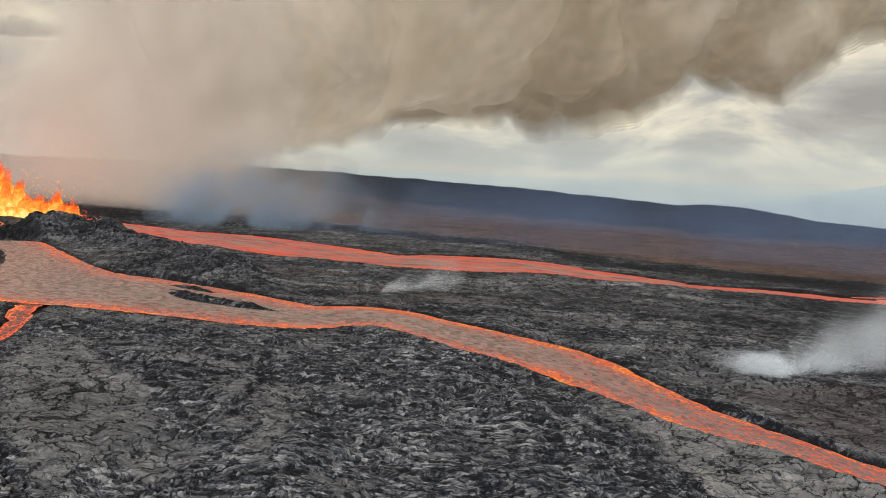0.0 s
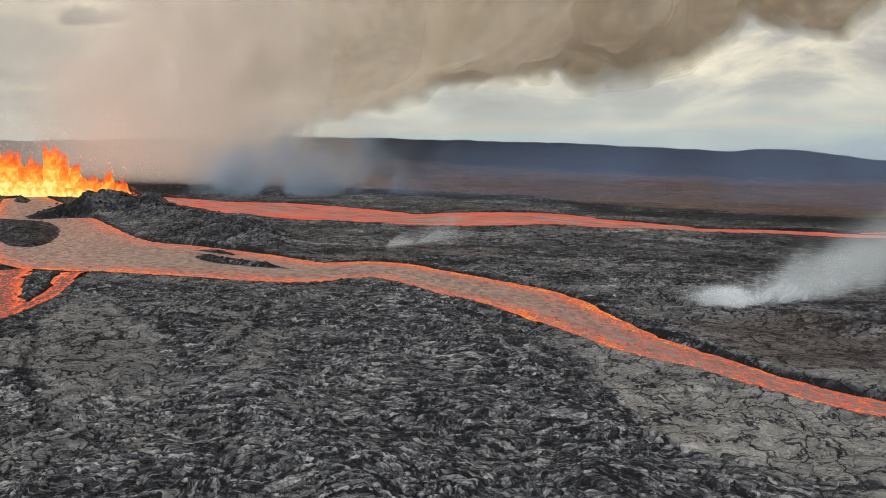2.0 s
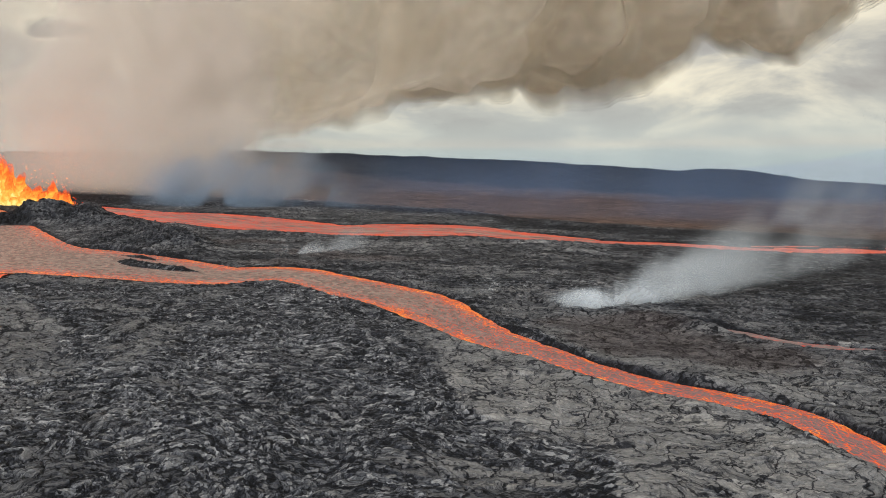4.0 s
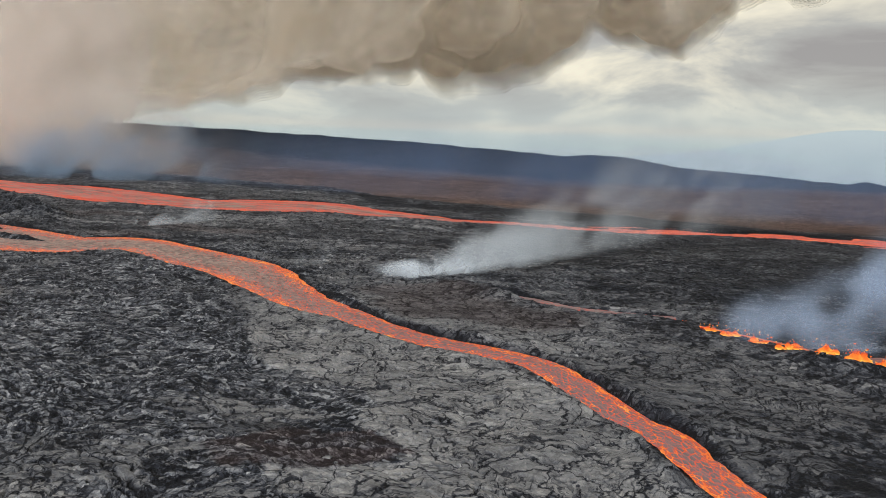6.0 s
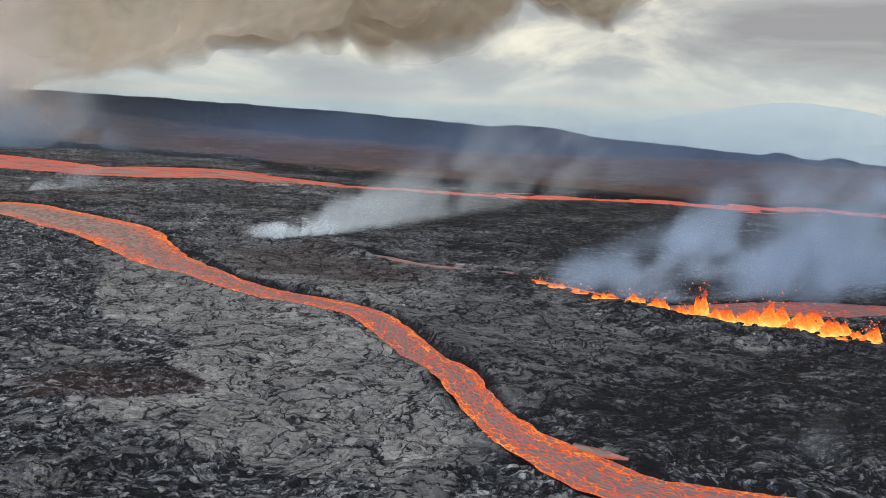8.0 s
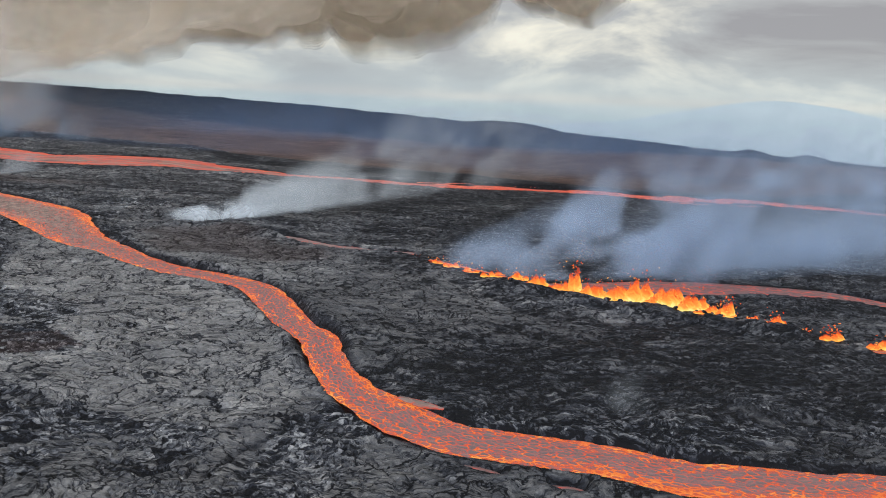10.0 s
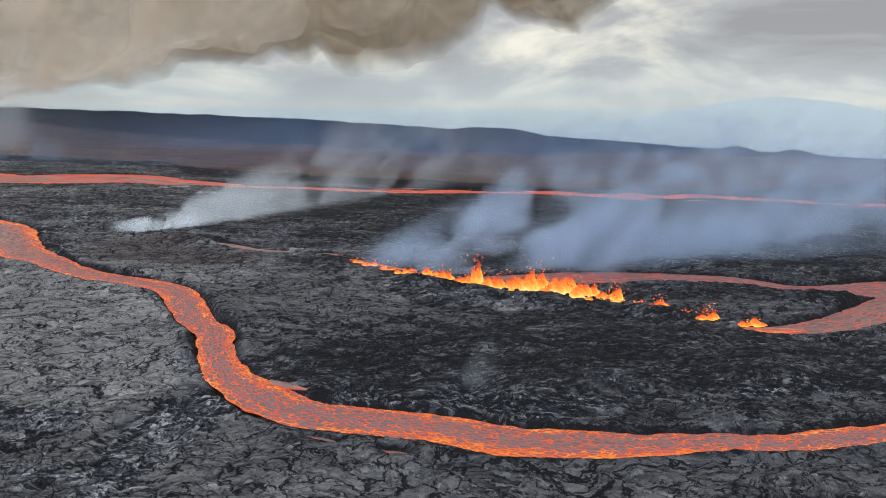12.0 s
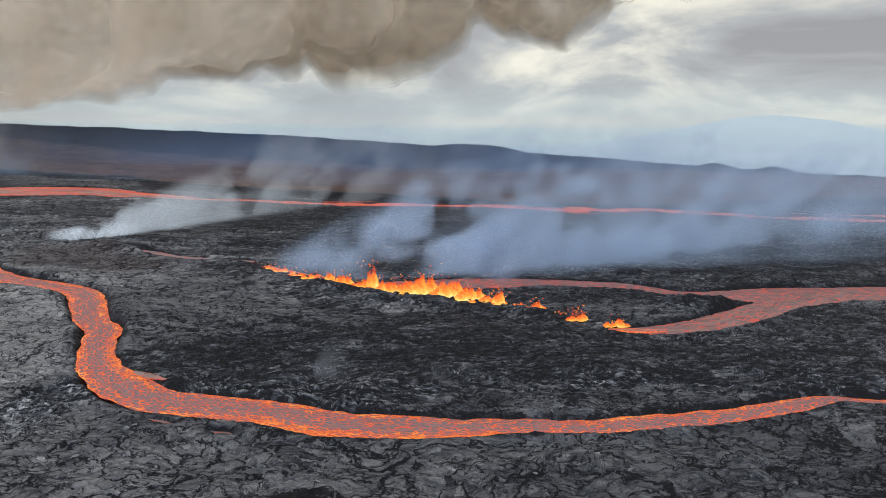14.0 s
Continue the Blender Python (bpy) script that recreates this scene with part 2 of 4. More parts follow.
def rock_material():
    """Cooled lava: dark clinker, pale glassy crust, brown old flows; tone and brown come with the land."""
    mt, N, L = material("cooled_lava")
    out, bs, co = N("ShaderNodeOutputMaterial"), N("ShaderNodeBsdfPrincipled"), N("ShaderNodeTexCoord")
    tone, brown = attribute(N, "tone").outputs["Fac"], attribute(N, "brown").outputs["Fac"]
    # coordinates that swirl with the old flow
    big = noise_node(N, L, co.outputs["Object"], 0.035, 2)
    mid = noise_node(N, L, co.outputs["Object"], 0.25, 3)

    def swirled(amount, small, stretch):
        v = N("ShaderNodeVectorMath")
        v.operation = "MULTIPLY_ADD"
        L(big.outputs["Color"], v.inputs[0])
        v.inputs[1].default_value = (amount, amount, 0)
        L(co.outputs["Object"], v.inputs[2])
        w = N("ShaderNodeVectorMath")
        w.operation = "MULTIPLY_ADD"
        L(mid.outputs["Color"], w.inputs[0])
        w.inputs[1].default_value = (small, small, 0)
        L(v.outputs[0], w.inputs[2])
        m = N("ShaderNodeMapping")
        m.inputs["Scale"].default_value = stretch
        L(w.outputs[0], m.inputs[0])
        return m.outputs[0]

    def cells(vec, scale, feature):
        v = N("ShaderNodeTexVoronoi")
        v.feature = feature
        v.inputs["Scale"].default_value = scale
        L(vec, v.inputs["Vector"])
        return v

    flake_at = swirled(26, 4, (0.55, 1.0, 0.5))
    flakes = cells(flake_at, 0.95, "F1")
    rims = cells(flake_at, 0.95, "DISTANCE_TO_EDGE")
    crack = cells(swirled(34, 9, (0.55, 1.0, 0.5)), 0.16, "DISTANCE_TO_EDGE")
    minor = cells(swirled(30, 5, (0.5, 1.0, 0.5)), 0.42, "DISTANCE_TO_EDGE")
    where = noise_node(N, L, co.outputs["Object"], 0.07, 2)
    rope = N("ShaderNodeTexWave")
    rope.bands_direction = "Y"
    rope.inputs["Scale"].default_value, rope.inputs["Distortion"].default_value = 0.28, 3.5
    rope.inputs["Detail"].default_value, rope.inputs["Detail Scale"].default_value = 3, 1.6
    L(swirled(60, 8, (0.45, 1.0, 0.3)), rope.inputs["Vector"])
    fine = noise_node(N, L, flake_at, 2.6, 5, 0.7, 0.6)
    grey = N("ShaderNodeSeparateColor")
    L(flakes.outputs["Color"], grey.inputs[0])
    plate = attribute(N, "plate").outputs["Fac"]
    smoothness = maths(N, L, "SUBTRACT", 1.0, maths(N, L, "MULTIPLY", plate, 0.78), True)
    a = maths(N, L, "MULTIPLY", maths(N, L, "SUBTRACT", grey.outputs[0], 0.5), maths(N, L, "MULTIPLY", smoothness, 0.72))
    b = maths(N, L, "MULTIPLY", maths(N, L, "SUBTRACT", fine.outputs[0], 0.5), maths(N, L, "ADD", maths(N, L, "MULTIPLY", smoothness, 0.60), 0.42))
    t = maths(N, L, "ADD", maths(N, L, "ADD", tone, a), b)
    # crevice shade between the flakes, painted into the tone
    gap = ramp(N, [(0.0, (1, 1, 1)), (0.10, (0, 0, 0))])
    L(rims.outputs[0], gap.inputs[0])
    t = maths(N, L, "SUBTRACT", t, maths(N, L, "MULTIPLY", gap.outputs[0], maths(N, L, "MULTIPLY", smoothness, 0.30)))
    split = ramp(N, [(0.0, (1, 1, 1)), (0.022, (0.8, 0.8, 0.8)), (0.042, (0, 0, 0))])
    L(crack.outputs[0], split.inputs[0])
    thin = ramp(N, [(0.0, (1, 1, 1)), (0.07, (0, 0, 0))])
    L(minor.outputs[0], thin.inputs[0])
    some = ramp(N, [(0.48, (0, 0, 0)), (0.62, (0.45, 0.45, 0.45))])
    L(where.outputs[0], some.inputs[0])
    t = maths(N, L, "SUBTRACT", t, maths(N, L, "MULTIPLY", thin.outputs[0], some.outputs[0]))

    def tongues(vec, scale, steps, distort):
        """Overlapping crust folds: nested curved steps, their shading and dark lips painted as tone."""
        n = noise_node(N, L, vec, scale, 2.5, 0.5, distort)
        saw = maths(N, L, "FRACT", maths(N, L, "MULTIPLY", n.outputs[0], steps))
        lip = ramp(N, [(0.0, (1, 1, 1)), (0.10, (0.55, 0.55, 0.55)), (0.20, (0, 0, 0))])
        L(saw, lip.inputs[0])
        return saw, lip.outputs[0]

    # fold shading goes into the colour here, and into the bump below
    saw_a, lip_shade_a = tongues(swirled(40, 7, (0.42, 1.0, 0.5)), 0.055, 8.0, 0.7)
    saw_b, lip_shade_b = tongues(swirled(30, 4, (0.45, 1.0, 0.5)), 0.17, 7.0, 0.6)
    saw_c, lip_shade_c = tongues(swirled(55, 6, (0.40, 1.0, 0.5)), 0.021, 8.0, 0.9)
    fold_c = maths(N, L, "SUBTRACT", maths(N, L, "MULTIPLY", maths(N, L, "SUBTRACT", saw_c, 0.5), 0.13), maths(N, L, "MULTIPLY", lip_shade_c, 0.10))
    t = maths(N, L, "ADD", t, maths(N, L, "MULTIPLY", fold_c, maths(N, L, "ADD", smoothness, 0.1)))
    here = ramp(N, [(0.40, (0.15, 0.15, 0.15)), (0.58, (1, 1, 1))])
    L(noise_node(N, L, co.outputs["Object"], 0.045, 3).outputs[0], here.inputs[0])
    fold_a = maths(N, L, "SUBTRACT", maths(N, L, "MULTIPLY", maths(N, L, "SUBTRACT", saw_a, 0.5), 0.16), maths(N, L, "MULTIPLY", lip_shade_a, 0.24))
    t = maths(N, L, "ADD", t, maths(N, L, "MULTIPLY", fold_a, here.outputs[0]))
    fold_b = maths(N, L, "SUBTRACT", maths(N, L, "MULTIPLY", maths(N, L, "SUBTRACT", saw_b, 0.45), 0.34), maths(N, L, "MULTIPLY", lip_shade_b, 0.20))
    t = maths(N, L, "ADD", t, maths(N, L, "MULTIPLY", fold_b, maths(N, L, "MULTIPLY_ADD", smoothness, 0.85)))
    t.node.inputs[1].links[0].from_node.inputs[1].links[0].from_node.inputs[2].default_value = 0.12
    folded = ramp(N, [(0.0, (1, 1, 1)), (0.35, (0, 0, 0))])
    L(rope.outputs["Fac"], folded.inputs[0])
    curl = noise_node(N, L, swirled(18, 2.5, (0.5, 1.0, 0.5)), 0.13, 3, 0.5, 1.2)
    seam = ramp(N, [(0.0, (1, 1, 1)), (0.012, (0, 0, 0))])
    L(maths(N, L, "ABSOLUTE", maths(N, L, "SUBTRACT", curl.outputs[0], 0.5)), seam.inputs[0])
    t = maths(N, L, "SUBTRACT", t, maths(N, L, "MULTIPLY", seam.outputs[0], maths(N, L, "MULTIPLY", plate, 0.38)))
    t = maths(N, L, "SUBTRACT", t, maths(N, L, "MULTIPLY", folded.outputs[0], maths(N, L, "MULTIPLY", maths(N, L, "ADD", smoothness, 0.4), 0.10)))
    t = maths(N, L, "SUBTRACT", t, maths(N, L, "MULTIPLY", split.outputs[0], maths(N, L, "MULTIPLY_ADD", plate, 0.4)), True)
    for link in t.node.inputs[1].links:
        link.from_node.inputs[1].links[0].from_node.inputs[2].default_value = 0.15
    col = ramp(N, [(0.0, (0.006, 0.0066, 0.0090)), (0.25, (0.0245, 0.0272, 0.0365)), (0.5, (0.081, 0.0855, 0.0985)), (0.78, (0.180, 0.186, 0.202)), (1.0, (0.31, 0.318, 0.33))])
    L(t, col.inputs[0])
    bcol = ramp(N, [(0.0, (0.038, 0.025, 0.023)), (0.5, (0.106, 0.070, 0.060)), (1.0, (0.185, 0.130, 0.112))])
    L(t, bcol.inputs[0])
    mix = N("ShaderNodeMixRGB")
    L(brown, mix.inputs[0])
    L(col.outputs[0], mix.inputs[1])
    L(bcol.outputs[0], mix.inputs[2])
    # glassy young crust weathers to a warm, faintly olive grey
    warm = N("ShaderNodeMixRGB")
    warm.blend_type = "MULTIPLY"
    warm.inputs[2].default_value = (1.02, 0.99, 0.94, 1)
    L(maths(N, L, "MULTIPLY", plate, maths(N, L, "MULTIPLY_ADD", where.outputs[0], 1.6), True), warm.inputs[0])
    warm.inputs[0].links[0].from_node.inputs[1].links[0].from_node.inputs[2].default_value = 0.1
    L(mix.outputs[0], warm.inputs[1])
    L(warm.outputs[0], bs.inputs["Base Color"])
    bs.inputs["Roughness"].default_value = 0.75
    bs.inputs["Specular IOR Level"].default_value = 0.12
    bump = N("ShaderNodeBump")
    bump.inputs["Strength"].default_value, bump.inputs["Distance"].default_value = 0.9, 0.32
    h = maths(N, L, "ADD", maths(N, L, "MULTIPLY", grey.outputs[1], 0.6), fine.outputs[0])
    h = maths(N, L, "SUBTRACT", h, maths(N, L, "MULTIPLY", split.outputs[0], 0.8))
    h = maths(N, L, "ADD", h, maths(N, L, "ADD", maths(N, L, "ADD", maths(N, L, "MULTIPLY", saw_c, 0.9), maths(N, L, "MULTIPLY", saw_a, 0.7)), maths(N, L, "MULTIPLY", saw_b, 0.5)))
    L(h, bump.inputs["Height"])
    L(bump.outputs[0], bs.inputs["Normal"])
    L(bs.outputs[0], out.inputs[0])
    return mt


def lava_material(name, cell=1.5, stretch=0.55, crust=0.5, glow=1.0, vein=0.50, red=0.0, old=(0.155, 0.115, 0.122)):
    """Flowing lava: plates of grey-pink skin with glowing seams between, drawn out along the flow."""
    mt, N, L = material(name)
    out, co = N("ShaderNodeOutputMaterial"), N("ShaderNodeUVMap")
    edge = attribute(N, "edge").outputs["Fac"]
    mp = N("ShaderNodeMapping")
    mp.inputs["Scale"].default_value = (stretch / cell, 1.0 / cell, 1)
    L(co.outputs[0], mp.inputs[0])
    warp = noise_node(N, L, mp.outputs[0], 0.8, 3)
    add = N("ShaderNodeMixRGB")
    add.blend_type = "ADD"
    add.inputs[0].default_value = 0.9
    L(mp.outputs[0], add.inputs[1])
    L(warp.outputs["Color"], add.inputs[2])
    vo = N("ShaderNodeTexVoronoi")
    vo.feature = "DISTANCE_TO_EDGE"
    vo.inputs["Scale"].default_value = 1.0
    L(add.outputs[0], vo.inputs["Vector"])
    vc = N("ShaderNodeTexVoronoi")
    vc.inputs["Scale"].default_value = 1.0
    L(add.outputs[0], vc.inputs["Vector"])
    drift = N("ShaderNodeMapping")
    drift.inputs["Scale"].default_value = (0.025, 0.11, 1)
    L(co.outputs[0], drift.inputs[0])
    big = noise_node(N, L, drift.outputs[0], 1.0, 4, 0.6, 0.3)
    small = noise_node(N, L, mp.outputs[0], 3.5, 4, 0.7)
    # heat: seams, banks and long hot streaks
    hot = maths(N, L, "MULTIPLY_ADD", edge, 0.74)
    hot.node.inputs[2].default_value = -crust
    hot = maths(N, L, "ADD", hot, maths(N, L, "MULTIPLY", maths(N, L, "SUBTRACT", big.outputs[0], 0.45), 1.3))
    hot = maths(N, L, "ADD", hot, maths(N, L, "MULTIPLY", maths(N, L, "SUBTRACT", small.outputs[0], 0.5), 1.4))
    each = N("ShaderNodeSeparateColor")
    L(vc.outputs["Color"], each.inputs[0])
    hot = maths(N, L, "ADD", hot, maths(N, L, "MULTIPLY", maths(N, L, "SUBTRACT", each.outputs[2], 0.5), maths(N, L, "MULTIPLY", edge, 0.55)))
    line = ramp(N, [(0.0, (1, 1, 1)), (0.06, (0.8, 0.8, 0.8)), (0.17, (0, 0, 0))])
    L(vo.outputs[0], line.inputs[0])
    hot = maths(N, L, "MINIMUM", maths(N, L, "ADD", hot, 0.42), 0.62)
    v2 = N("ShaderNodeTexVoronoi")
    v2.feature = "DISTANCE_TO_EDGE"
    v2.inputs["Scale"].default_value = 2.3
    L(add.outputs[0], v2.inputs["Vector"])
    hair = ramp(N, [(0.0, (0.6, 0.6, 0.6)), (0.12, (0, 0, 0))])
    L(v2.outputs[0], hair.inputs[0])
    broken = ramp(N, [(0.35, (0.15, 0.15, 0.15)), (0.6, (1, 1, 1))])
    patch = noise_node(N, L, mp.outputs[0], 0.55, 3, 0.6)
    L(patch.outputs[0], broken.inputs[0])
    net = maths(N, L, "MAXIMUM", maths(N, L, "MULTIPLY", line.outputs[0], broken.outputs[0]), maths(N, L, "MULTIPLY", hair.outputs[0], maths(N, L, "SUBTRACT", 1.1, broken.outputs[0])))
    grip = maths(N, L, "ADD", maths(N, L, "MULTIPLY", edge, 0.9), maths(N, L, "MULTIPLY_ADD", attribute(N, "age").outputs["Fac"], 0.55), True)
    grip.node.inputs[1].links[0].from_node.inputs[2].default_value = 0.4
    hot = maths(N, L, "ADD", maths(N, L, "MAXIMUM", hot, 0.0), maths(N, L, "MULTIPLY", maths(N, L, "MULTIPLY", net, grip), vein), True)
    peak = ramp(N, [(0.44, (0.76, 0.76, 0.76)), (0.62, (1, 1, 1))])
    L(noise_node(N, L, mp.outputs[0], 0.22, 4, 0.6).outputs[0], peak.inputs[0])
    hot = maths(N, L, "MINIMUM", hot, peak.outputs[0])
    em = ramp(N, [(0.0, (0.0, 0.0, 0.0)), (0.2, (0.05, 0.006, 0.004)), (0.42, (0.40, 0.038, 0.017)), (0.62, (0.80 - 0.16 * red, 0.098 - 0.035 * red, 0.02 + 0.01 * red)), (0.82, (0.95 - 0.12 * red, 0.235 - 0.11 * red, 0.032)), (1.0, (1.0, 0.48 - 0.2 * red, 0.085))])
    L(hot, em.inputs[0])
    skin = ramp(N, [(0.1, (0.09, 0.072, 0.066)), (0.9, (0.29, 0.232, 0.205))])
    L(vc.outputs["Color"], skin.inputs[0])
    worn = N("ShaderNodeMixRGB")
    worn.inputs[2].default_value = (*old, 1)
    L(maths(N, L, "MULTIPLY", attribute(N, "age").outputs["Fac"], 0.85), worn.inputs[0])
    L(skin.outputs[0], worn.inputs[1])
    bs = N("ShaderNodeBsdfPrincipled")
    cool = N("ShaderNodeMixRGB")
    cool.inputs[2].default_value = (0.03, 0.008, 0.006, 1)
    melt = ramp(N, [(0.25, (0, 0, 0)), (0.6, (1, 1, 1))])
    L(hot, melt.inputs[0])
    L(melt.outputs[0], cool.inputs[0])
    L(worn.outputs[0], cool.inputs[1])
    L(cool.outputs[0], bs.inputs["Base Color"])
    bs.inputs["Roughness"].default_value = 0.55
    bs.inputs["Specular IOR Level"].default_value = 0.15
    L(em.outputs[0], bs.inputs["Emission Color"])
    bs.inputs["Emission Strength"].default_value = glow
    bump = N("ShaderNodeBump")
    bump.inputs["Strength"].default_value, bump.inputs["Distance"].default_value = 0.8, 0.35
    L(vo.outputs[0], bump.inputs["Height"])
    L(bump.outputs[0], bs.inputs["Normal"])
    L(bs.outputs[0], out.inputs[0])
    return mt


def fire_material():
    """Fountaining melt: yellow-hot at the root, red and torn towards the tips."""
    mt, N, L = material("fountaining_lava")
    out, co = N("ShaderNodeOutputMaterial"), N("ShaderNodeTexCoord")
    heat = attribute(N, "melt").outputs["Fac"]
    n = noise_node(N, L, co.outputs["Object"], 0.17, 6, 0.6, 0.6)
    k = maths(N, L, "ADD", heat, maths(N, L, "MULTIPLY", maths(N, L, "SUBTRACT", n.outputs[0], 0.5), 1.5), True)
    col = ramp(N, [(0.0, (0.30, 0.02, 0.006)), (0.3, (0.95, 0.09, 0.012)), (0.55, (1.0, 0.25, 0.03)), (0.8, (1.0, 0.5, 0.07)), (1.0, (1.0, 0.74, 0.22))])
    L(k, col.inputs[0])
    em = N("ShaderNodeEmission")
    em.inputs[1].default_value = 1.3
    L(col.outputs[0], em.inputs[0])
    clear = N("ShaderNodeBsdfTransparent")
    mix = N("ShaderNodeMixShader")
    cover = ramp(N, [(0.12, (0, 0, 0)), (0.55, (0.95, 0.95, 0.95))])
    L(k, cover.inputs[0])
    L(cover.outputs[0], mix.inputs[0])
    L(clear.outputs[0], mix.inputs[1])
    L(em.outputs[0], mix.inputs[2])
    L(mix.outputs[0], out.inputs[0])
    return mt


def spark_material():
    mt, N, L = material("flying_spatter")
    out, em, ob = N("ShaderNodeOutputMaterial"), N("ShaderNodeEmission"), N("ShaderNodeNewGeometry")
    col = ramp(N, [(0.0, (0.5, 0.03, 0.01)), (0.6, (1.0, 0.14, 0.02)), (1.0, (1.0, 0.45, 0.07))])
    L(ob.outputs["Random Per Island"], col.inputs[0])
    L(col.outputs[0], em.inputs[0])
    em.inputs[1].default_value = 1.1
    L(em.outputs[0], out.inputs[0])
    return mt


def smoke_material(name, color, scale, gain=1.0, lo=0.32, hi=0.72, lit=0.5, cap=0.24, detail=4):
    """Thin gas and ash: scatters both ways, thins out by the density that the mesh carries."""
    mt, N, L = material(name)
    out, co = N("ShaderNodeOutputMaterial"), N("ShaderNodeTexCoord")
    dens = attribute(N, "dens").outputs["Fac"]
    n = noise_node(N, L, co.outputs["Object"], scale, detail, 0.5, 0.5)
    r = ramp(N, [(lo, (0, 0, 0)), (hi, (1, 1, 1))])
    L(n.outputs[0], r.inputs[0])
    a = maths(N, L, "MINIMUM", maths(N, L, "MULTIPLY", maths(N, L, "MULTIPLY", dens, r.outputs[0]), gain, True), cap)
    d, t = N("ShaderNodeBsdfDiffuse"), N("ShaderNodeBsdfTranslucent")
    d.inputs[0].default_value = t.inputs[0].default_value = (*color, 1)
    both, clear, mix = N("ShaderNodeMixShader"), N("ShaderNodeBsdfTransparent"), N("ShaderNodeMixShader")
    both.inputs[0].default_value = lit
    L(d.outputs[0], both.inputs[1])
    L(t.outputs[0], both.inputs[2])
    L(a, mix.inputs[0])
    L(clear.outputs[0], mix.inputs[1])
    L(both.outputs[0], mix.inputs[2])
    L(mix.outputs[0], out.inputs[0])
    return mt


ROCK = rock_material()
LAVA_MAIN = lava_material("river_lava", 1.25, 0.5, 0.80, 0.92, 0.80)
LAVA_FAR = lava_material("far_river_lava", 2.4, 0.20, 0.27, 0.92, 0.72, 1.0)
LAVA_DULL = lava_material("dull_lava", 1.6, 0.4, 0.95, 0.8, 0.5, 1.0)
LAVA_POND = lava_material("pond_lava", 1.8, 0.30, 1.3, 0.95, 0.62, 0.8, (0.125, 0.082, 0.085))
LAVA_HOT = lava_material("fissure_melt", 1.2, 0.5, 0.38, 1.0, 0.5, 0.4)
LAVA_OUT = lava_material("breakout_lava", 2.2, 0.7, 0.66, 1.0, 0.9, 0.6, (0.045, 0.032, 0.032))
FIRE, SPARK = fire_material(), spark_material()


# ---- mesh makers ----
def mesh(name, verts, faces, mat=None, attrs=(), uv=None, flat=False):
    """A mesh from arrays: quads (n, 4) or triangles (n, 3)."""
    verts, faces = np.asarray(verts, np.float32), np.asarray(faces, np.int32)
    k = faces.shape[1]
    me = bpy.data.meshes.new(name)
    me.vertices.add(len(verts))
    me.vertices.foreach_set("co", verts.ravel())
    me.loops.add(faces.size)
    me.loops.foreach_set("vertex_index", faces.ravel())
    me.polygons.add(len(faces))
    me.polygons.foreach_set("loop_start", np.arange(0, faces.size, k, dtype=np.int32))
    me.polygons.foreach_set("use_smooth", np.full(len(faces), not flat))
    for key, values in attrs:
        at = me.attributes.new(key, "FLOAT", "POINT")
        at.data.foreach_set("value", np.asarray(values, np.float32).ravel())
    if uv is not None:
        layer = me.uv_layers.new(name="UVMap")
        layer.data.foreach_set("uv", np.asarray(uv, np.float32)[faces.ravel()].ravel())
    if mat:
        me.materials.append(mat)
    me.update(calc_edges=True)
    return me


def grid_faces(rows, cols, wrap=False):
    i = np.arange(rows * cols).reshape(rows, cols)
    if wrap:
        i = np.concatenate([i, i[:, :1]], 1)
    return np.stack([i[:-1, :-1], i[:-1, 1:], i[1:, 1:], i[1:, :-1]], -1).reshape(-1, 4)


def part(name, me, parent, label=""):
    ob = new(name, me)
    ob.parent = parent
    if label:
        tagged(ob, label)
    return ob


# ---- ground ----
PATCHES = [(-101, 200, 26, 18, 0.30), (-43, 188, 9, 7, 0.34), (-61, 167, 13, 8, 0.28), (79, 178, 26, 10, 0.30), (-77, 230, 16, 7, 0.2), (104, 135, 34, 20, 0.30),
           (141, 98, 22, 26, 0.28), (68, 112, 22, 7, 0.30), (144, 65, 24, 20, 0.24), (44, 80, 20, 10, 0.22), (134, 124, 16, 18, 0.28), (184, 19, 12, 9, 0.25),
           (238, -4, 40, 12, 0.16), (300, -8, 60, 14, 0.15), (148, 57, 16, 14, 0.2), (121, 211, 30, 22, 0.14), (150, 186, 34, 20, 0.16), (110, 226, 20, 14, 0.12)]
SHADY = [(2, 222, 40, 22, 0.12), (29, 170, 26, 20, 0.10), (-16, 180, 26, 16, 0.05), (44, 165, 12, 13, 0.2), (-47, 220, 8, 22, 0.14), (-99, 268, 40, 8, 0.16),
         (81, 122, 17, 9, 0.34), (86, 91, 20, 7, 0.40), (40, 146, 16, 14, 0.08), (219, 108, 40, 20, 0.16), (197, 163, 22, 12, 0.12), (190, 344, 90, 22, 0.18),
         (282, 330, 80, 30, 0.18), (60, 347, 60, 12, 0.14), (262, 72, 38, 18, 0.36), (225, 72, 22, 16, 0.36), (317, 80, 40, 18, 0.24), (214, 56, 16, 10, 0.28), (250, 48, 34, 10, 0.26), (330, 52, 40, 12, 0.28), (122, 104, 8, 6, 0.3),
         (193, 18, 14, 5, 0.18), (166, 10, 20, 6, 0.2), (330, 250, 120, 30, 0.12)]


